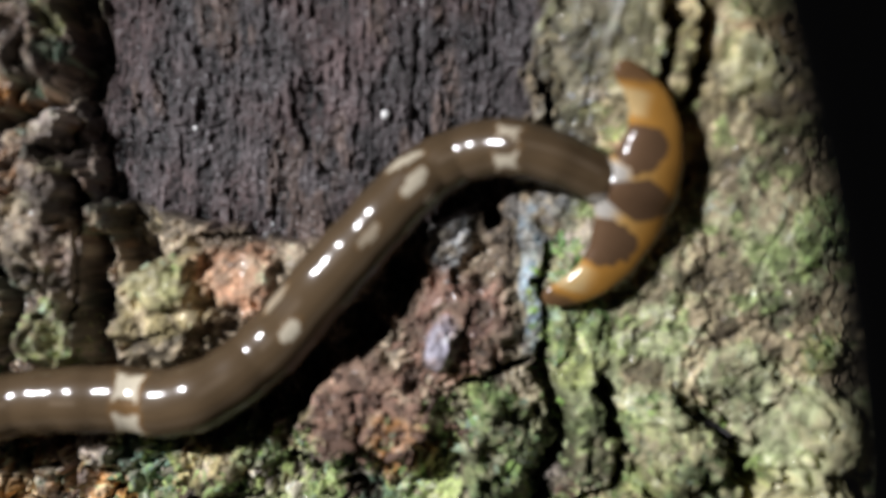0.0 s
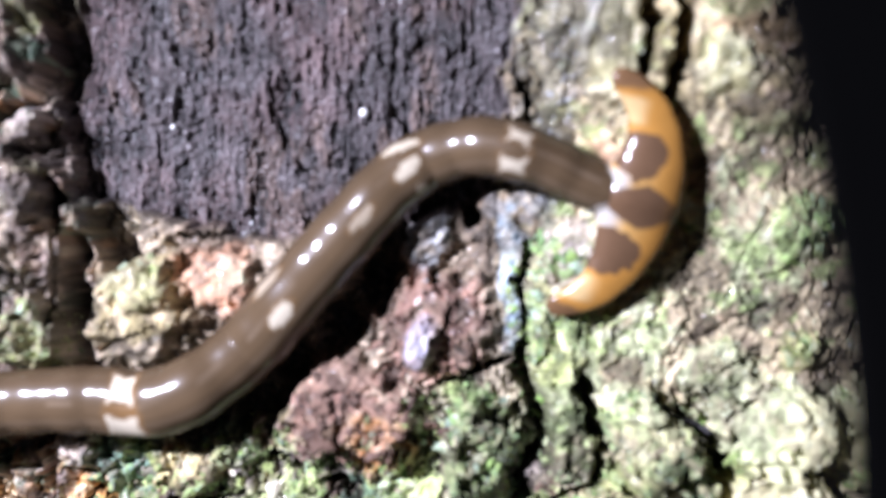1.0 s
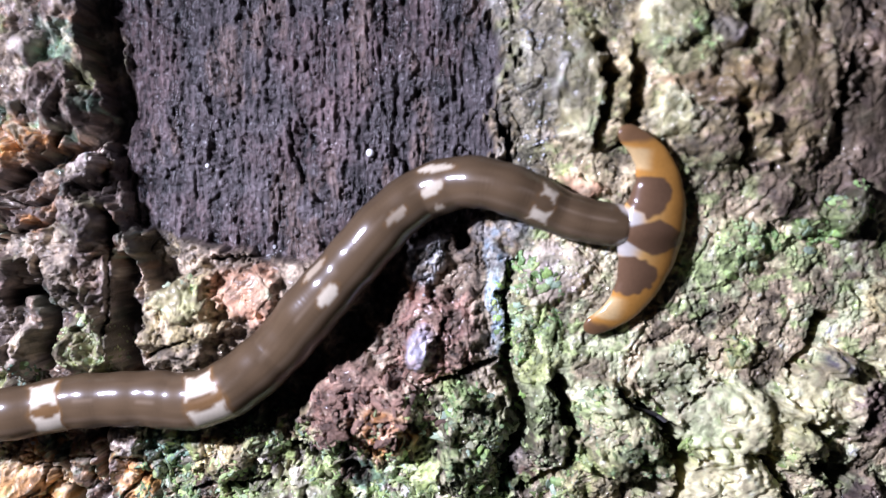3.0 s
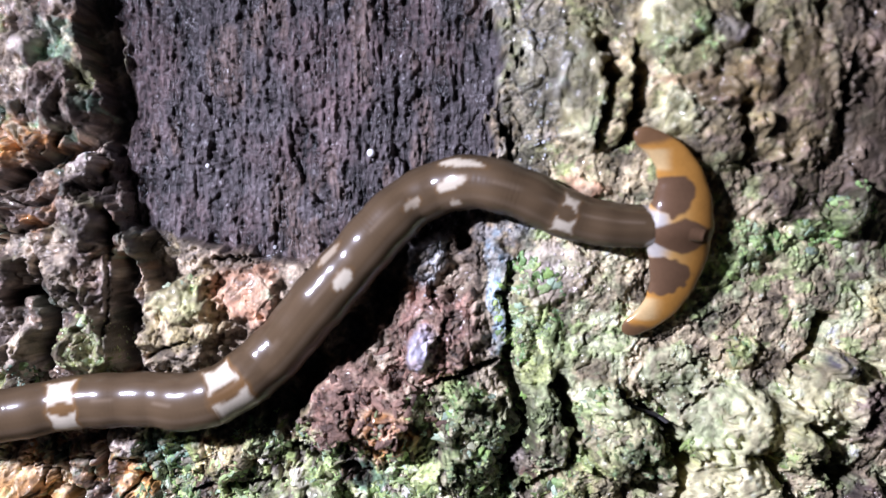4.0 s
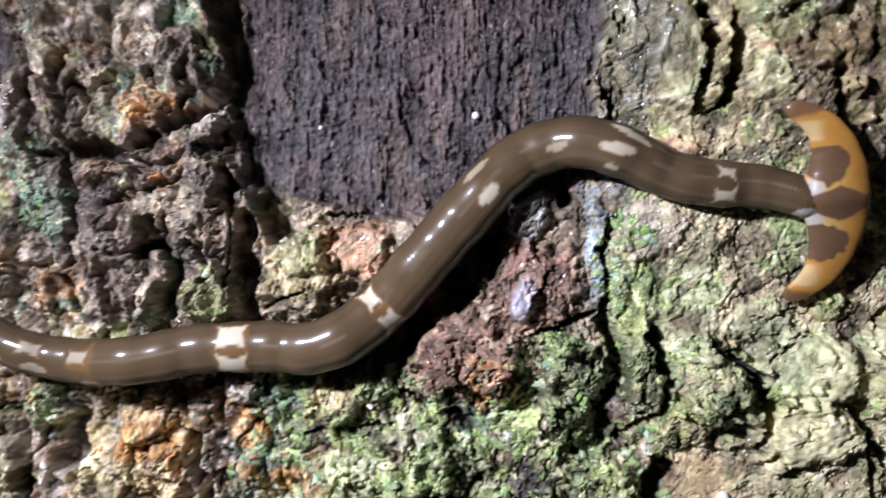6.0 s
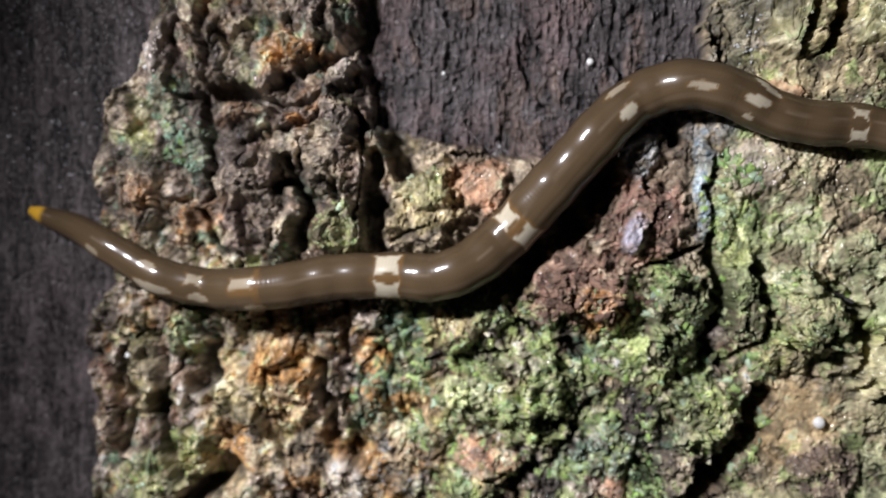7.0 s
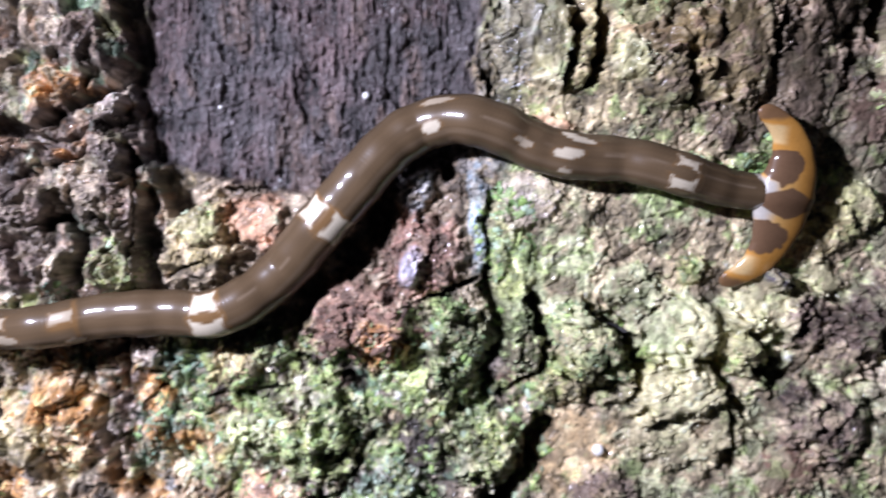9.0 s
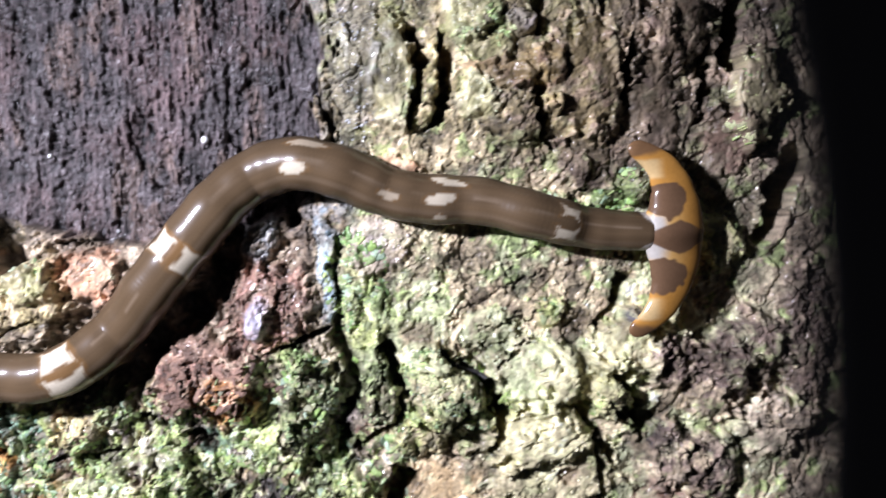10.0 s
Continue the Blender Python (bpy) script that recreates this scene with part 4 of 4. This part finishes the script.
def on_trail(s, lift):
    """The pose of a ring at arc length s, in metres: its x runs ahead, its z off the bark."""
    at = [np.array([np.interp(s + d, ARC, TX), np.interp(s + d, ARC, TZ), np.interp(s + d, ARC, TH)]) for d in (-0.4, 0, 0.4)]
    p = [Vector(place(a[0], a[1], a[2] + lift)) for a in at]
    ahead = (p[2] - p[0]).normalized()
    out = Vector((-0.05, -1, -0.1))
    out = (out - ahead * out.dot(ahead)).normalized()
    side = out.cross(ahead)
    m = Matrix((ahead, side, out)).transposed().to_4x4()
    m.translation = p[1]
    return m


# how far the neck has come along the trail, and how far behind it lie the marks, early and late
NECK = ((0, 150.8), (1, 153.5), (2.5, 157.4), (4.5, 163.6), (5.5, 167.4), (7.5, 175.8), (9, 182.2), (10, 186.2))
MARK, EARLY, LATE = (-6, 0, 10.4, 22.8, 40.8, 60.6, 80.4, 132), (-6, 0, 9.6, 19.7, 38.0, 57.2, 76.0, 127), (-6, 0, 11.4, 26.8, 45.0, 64.8, 85.6, 142.5)


def neck_at(t):
    a, b = np.array(NECK).T
    return float(np.interp(t, a, b))


def behind(u, t):
    return float(np.interp(u, MARK, EARLY) * (1 - t / 10) + np.interp(u, MARK, LATE) * t / 10)


def girth(u):
    """Half the body's width, in mm, u mm behind the neck."""
    ripple = (0.055 * np.sin(u * 1.43) + 0.045 * np.sin(u * 0.57 + 1.3)) * step(1, 6, u) * step(128, 112, u)
    return ripple + np.interp(u, (-5.4, -3.5, -1.2, 0, 6, 14, 25, 45, 62, 75, 95, 108, 118, 126, 129, 131, 132.3), (0.7, 1.3, 2.0, 2.4, 2.7, 2.95, 3.2, 3.45, 3.5, 3.3, 3.1, 2.75, 2.35, 1.9, 1.5, 1.05, 0.55))


SKIN, CREAMY, AMBER, LINE = np.array((0.090, 0.060, 0.032)), np.array((0.54, 0.48, 0.36)), np.array((0.21, 0.11, 0.035)), np.array((0.25, 0.19, 0.13))
SPOTS = []


def spot(u, angle, length, width, waist=0.0, shade=1.0, slant=0.0):
    """A pale mark on the skin: mm behind the neck, degrees round the body from its back, mm long, mm wide."""
    SPOTS.append((u, angle, length, width, waist, shade, slant))


for u in (80.4, 60.6):
    spot(u, 37, 3.5, 3.4, 0.55)
    spot(u, -36, 3.7, 3.5, 0.55)
spot(40.8, -8, 3.0, 1.7, 0.0)
spot(40.0, 52, 3.6, 1.1, 0.0, 0.45)
spot(22.4, 47, 4.2, 1.2, 0.0, 0.85, -0.25)
spot(23.4, 4, 3.4, 1.5, 0.0, 0.9, 0.15)
spot(23.4, -42, 1.4, 1.0, 0.0, 0.7)
spot(29.5, -4, 3.0, 1.0, 0.0, 0.5)
spot(10.4, 30, 2.6, 2.0, 1.0, 0.8, -0.2)
spot(10.4, -28, 2.6, 2.4, 1.0, 0.95, 0.2)
spot(98.5, 22, 2.8, 1.8, 0.3, 0.55)
spot(97.5, -50, 2.4, 1.2, 0.0, 0.55)
spot(106.0, 26, 2.8, 1.9, 0.6, 0.5)
spot(105.0, -26, 3.2, 1.3, 0.0, 0.55)
spot(111.0, -34, 4.6, 1.7, 0.0, 0.65, 0.1)
spot(112.5, 30, 2.4, 1.2, 0.0, 0.55)
spot(120.0, -30, 2.2, 1.1, 0.0, 0.5)


YOLK, UMBER, MILK = np.array((0.46, 0.225, 0.045)), np.array((0.135, 0.078, 0.042)), np.array((0.45, 0.42, 0.37))


def head_colour(x, y):
    """The head's pattern, mm ahead of the neck and mm aside."""
    wob = 0.22 * rough_waves(x, y, 1.4, 2, 3)
    y = (y + 0.45) * np.where(y > -0.45, 1.04, 0.93)
    x, side = x + wob, np.abs(y) + 0.5 * wob
    c = np.empty(x.shape + (3,))
    c[:] = YOLK

    def mix(share, tone):
        return c + share[..., None] * (tone - c)

    c = mix(0.7 * step(6.0, 2.0, x) * step(3.8, 2.6, side - 0.2 * x), np.array((0.62, 0.40, 0.14)))
    c = mix(step(3.2, 1.0, x) * step(3.2, 2.4, side), MILK)
    waist = np.interp(x, (-1, 0, 0.8, 2.0, 3.8, 5.2, 6.6, 7.6), (1.6, 1.2, 0.95, 1.45, 2.1, 1.75, 0.9, 0.7))
    patch = np.hypot((x - 2.2) / 2.9, (side - 4.7) / 2.2) * (1 + 0.1 * np.cos(3 * np.arctan2(side - 4.7, x - 2.2) + np.where(y > 0, 0.6, 3.4)) + 0.1 * waves(x * 1.5, y * 1.5, 12))
    c = mix(step(1.08, 0.94, patch), UMBER)
    c = mix(step(0.15, -0.15, side - waist), UMBER)
    c = mix(step(2.6, 0.8, x) * step(7.2, 7.8, side) * step(10.4, 9.8, side) * 0.8, np.array((0.62, 0.46, 0.22)))
    c = mix(0.9 * step(10.3, 11.2, side - 0.2 * x + 0.3 * waves(x, y, 14)), UMBER)
    c = mix(0.55 * step(5.3, 7.6, x + 0.012 * y * y), np.array((0.24, 0.115, 0.03)))
    return np.clip(c, 0, 0.9)


def skin(u, angle):
    """The colour of the body u mm behind the neck, at an angle round it."""
    girths = girth(u)
    wob = 0.18 * waves(u / 0.9, angle / 14.0, 5)
    around = np.radians(angle) * girths
    c = np.empty(u.shape + (3,))
    c[:] = SKIN
    c = c * (1 + 0.10 * rough_waves(u / 5, angle / 11, 1, 3, 9))[..., None]
    # a paler pigment band; the flanks are darkened in colour to imitate shading
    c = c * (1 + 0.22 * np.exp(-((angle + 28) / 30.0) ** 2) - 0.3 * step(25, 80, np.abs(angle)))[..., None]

    def mix(share, tone):
        return c + share[..., None] * (tone - c)

    broken = step(-0.1, 0.5, waves(u / 2.6, 0 * u, 31))
    c = mix(0.4 * broken * step(0.30, 0.08, np.abs(around - 0.55 + 0.12 * waves(u / 3, 0 * u, 33))), LINE)
    c = mix(0.2 * step(0.6, 0.1, np.abs(around + 1.7)), LINE)
    for mark in (60.6, 80.4, 98.5):
        c = mix(0.5 * step(2.2, 1.0, np.abs(u - mark)) * step(0.9, 0.3, np.abs(around)), AMBER)
        c = mix(0.4 * step(0.55, 0.15, np.abs(u - mark + 1.7 + wob)) * step(80, 60, np.abs(angle)), AMBER)
    for s, a, length, width, waist, shade, slant in SPOTS:
        p, q = (u - s + wob), around - math.radians(a) * girths + slant * (u - s)
        if waist:
            half = width / 2 * (1 - waist * 0.5 * (1 - np.clip(np.abs(p) / (length / 2), 0, 1) ** 2))
            d = np.maximum(np.abs(p) / (length / 2 * (1 - 0.25 * waist * (1 - np.clip(np.abs(q) / (width / 2), 0, 1) ** 2))), np.abs(q + 0.5 * wob) / half)
        else:
            d = np.hypot(p / (length / 2), (q + 0.5 * wob) / (width / 2))
        c = mix(0.35 * step(1.4, 1.0, d), AMBER)
        c = mix(step(1.08, 0.9, d) * shade, CREAMY)
    collar = np.interp(u, (-5.4, -1.2, -0.2, 0.9, 1.8), (3.0, 1.2, 1.15, 2.0, 4.6))
    c = mix(step(0.5, -1.5, u), UMBER)
    c = mix(step(-0.15, 0.15, np.abs(around) - collar) * step(1.8, 1.2, u), MILK)
    c = mix(step(129.5, 130.6, u), np.array((0.75, 0.42, 0.04)))
    return np.clip(c, 0, 0.9)


def section(angle, half):
    """A cross-section of the body: half mm wide, domed above and flat below."""
    a = np.radians(angle)
    return half * np.sin(a), half * np.where(np.cos(a) > 0, 0.92 * np.cos(a), 0.62 * np.cos(a))


RING = 0.46
ROUND, ALONG = 56, 6


def ring_mesh(u):
    """One ring: mm behind the neck, a little narrower in front, so that it slips under the next one."""
    angle, along = np.meshgrid(np.linspace(-180, 180, ROUND, endpoint=False), np.linspace(-1.0, 1.2, ALONG) * RING)
    at = np.clip(u - along, -5.4, 132.3)
    half = girth(at) * (1 - 0.0032 * (along / RING + 1))
    side, up = section(angle, half)
    v = np.stack([along, side, up], -1).reshape(-1, 3) * 0.001
    i = np.arange(ROUND * ALONG).reshape(ALONG, ROUND)
    j = np.roll(i, -1, 1)
    q = np.stack([i[:-1], i[1:], j[1:], j[:-1]], -1).reshape(-1, 4)
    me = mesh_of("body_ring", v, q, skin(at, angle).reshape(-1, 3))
    a = np.radians(angle)
    slope = (girth(at + 0.4) - girth(at - 0.4)) / 0.8
    normal = np.stack([1.5 * slope, np.sin(a), np.where(np.cos(a) > 0, np.cos(a) / 0.92, np.cos(a) / 0.62)], -1).reshape(-1, 3)
    normal /= np.linalg.norm(normal, axis=1)[:, None]
    me.normals_split_custom_set_from_vertices(normal.tolist())
    return me


worm = tagged(new("hammerhead_flatworm"), "glossy brown hammerhead flatworm with cream spots gliding over bark", "flatworm")
RINGS = []
u = -4.86
while u < 132.2:
    tip = u > 129.8
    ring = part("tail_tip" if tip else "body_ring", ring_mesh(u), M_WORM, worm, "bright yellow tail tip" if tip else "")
    RINGS.append((ring, u))
    u += RING

# the head: a swept-back crescent
SPINE_X, SPINE_Y, SPINE_HALF = (3.6, 3.8, 3.4, 2.3, 0.8, -0.6, -2.1), (0, 3.4, 6.4, 8.9, 10.5, 11.5, 12.2), (4.1, 3.4, 2.65, 2.05, 1.6, 1.3, 1.0)
def head_mesh():
    """A closed cushion swept along the crescent's spine, thick where the neck joins."""
    knots = np.concatenate([[0], np.cumsum(np.hypot(np.diff(SPINE_X), np.diff(SPINE_Y)))])
    way = np.linspace(-1, 1, 241) * knots[-1]
    soft = np.hanning(23) / np.hanning(23).sum()

    def along(values):
        v = np.interp(np.abs(way), knots, values)
        return np.convolve(np.pad(v, 11, "reflect", reflect_type="odd"), soft, "valid")

    sx, sy = along(SPINE_X), np.sign(way) * np.interp(np.abs(way), knots, SPINE_Y)
    sy = np.convolve(np.pad(sy, 11, "reflect", reflect_type="odd"), soft, "valid")
    # the lobe below is the longer one, and both end bluntly
    sy = sy * (0.985 - 0.085 * np.tanh(way / 4))
    half = np.maximum(along(SPINE_HALF) * np.sqrt(np.clip(1 - (np.clip(np.abs(way) - knots[-1] + 1.3, 0, 9) / 1.3) ** 2, 0, 1)), 0.05)
    tx, ty = np.gradient(sx), np.gradient(sy)
    length = np.hypot(tx, ty)
    nx, ny = ty / length, -tx / length
    a = np.linspace(-math.pi, math.pi, 120, endpoint=False)
    q, rise = np.cos(a), np.where(np.sin(a) > 0, np.sin(a), 0.5 * np.sin(a))
    x = sx[:, None] + nx[:, None] * half[:, None] * q
    y = sy[:, None] + ny[:, None] * half[:, None] * q
    thick = 0.55 * half[:, None] * (1 - 0.28 * q) * (0.75 + 0.25 * np.exp(-(y / 2.2) ** 2))
    z = thick * rise
    n, k = x.shape
    i = np.arange(n * k).reshape(n, k)
    j = np.roll(i, -1, 1)
    quads = np.stack([i[:-1], j[:-1], j[1:], i[1:]], -1).reshape(-1, 4)
    me = mesh_of("head", np.stack([x, y, z], -1).reshape(-1, 3) * 0.001, quads, head_colour(x, y).reshape(-1, 3))
    bm = bmesh.new()
    bm.from_mesh(me)
    bmesh.ops.holes_fill(bm, edges=[e for e in bm.edges if e.is_boundary], sides=0)
    bmesh.ops.recalc_face_normals(bm, faces=bm.faces)
    bm.to_mesh(me)
    bm.free()
    return me


head = part("head", head_mesh(), M_WORM, worm, "amber-yellow crescent head with brown patches")
HEADING = ((0, -15), (1, -15), (2.5, -10), (4.5, 1), (5.5, 2), (7.5, -4), (9, -9), (10, 0))


def motions():
    times = [0.5 * k for k in range(21)]
    rows, raised = [], []
    a, b = np.array(HEADING).T
    for t in times:
        m = on_trail(neck_at(t), 0)
        ahead = m.col[0].to_3d()
        turn = float(np.interp(t, a, b)) - math.degrees(math.atan2(ahead.z, ahead.x))
        # it leans as the bark under its two lobes does, and lies clear of it
        at = np.array([(px, s * py) for s in (-1, 1) for px, py in ((1, 3), (5, 3), (3, 5), (1, 7), (5, 7), (3, 9), (0, 10.5), (-2, 11.3))])
        ground = [m @ pose(0, 0, 0, 0, 0, turn) @ Vector((0.001 * p, 0.001 * q, 0)) for p, q in at]
        gx_, gz_ = np.array([1000 * g.x for g in ground]), np.array([1000 * (g.z - 1.19) for g in ground])
        level = np.max([bark(gx_ + i, gz_ + j)[0] for i in (-0.8, 0, 0.8) for j in (-0.8, 0, 0.8)], axis=0)
        zero = float(np.interp(neck_at(t), ARC, TH))
        lean, flat = np.polyfit(at[:, 1], level - zero, 1)
        over = np.percentile(level - zero - lean * at[:, 1], 85)
        raised.append(min(max(1.3, over + 1.0), 3.0))
        rows.append((t, m @ pose(-0.0006, 0.0002, 0.001 * raised[-1], 0, 0, turn) @ pose(0, 0, 0, math.degrees(math.atan(lean)))))
    walk(head, rows)

    def lift(u, up):
        # the neck runs flush into the top of the head
        wide = float(girth(u))
        top = 0.2 + 1.54 * float(girth(max(u, 0.0))) + min(u, 0.0) * 0.12
        return top + float(step(9, -2, u)) * (up + 1.85 - 3.9) - 0.92 * wide

    for ring, u in RINGS:
        walk(ring, [(t, on_trail(neck_at(t) - behind(u, t), lift(u, up))) for t, up in zip(times, raised)])
    # the rim: how far its inner edge stands right of the view's axis at 30 mm, in mm
    drift = ((0, 11.6), (0.5, 11.7), (1, 11.5), (1.5, 13.2), (2, 16.3), (2.5, 19), (3, 22), (4.5, 24), (6, 24), (7.5, 24), (8.5, 20), (9, 17.3), (9.3, 13.8), (9.5, 11.0), (9.7, 9.2), (9.8, 9.2), (10, 11.2))
    path = {t: pose(0, 0, EYE, TILT, LEAN, TURN) @ pose(METRES * x, METRES * y, METRES * z, 90 + pitch, roll, yaw) for t, x, y, z, yaw, pitch, roll in ROWS}
    rows = []
    for t, aside in drift:
        lo, hi = math.floor(t * 2) / 2, math.ceil(t * 2) / 2
        lo, hi = max(k for k in path if k <= lo), min(k for k in path if k >= hi)
        m = path[lo].lerp(path[hi], (t - lo) / (hi - lo) if hi > lo else 0)
        rows.append((t, m @ pose(aside * 0.001, 0, -0.030, 0, 0, 9.5 - 0.5 * t) @ pose(0, 0, 0, -90)))
    walk(lens_rim, rows)


motions()
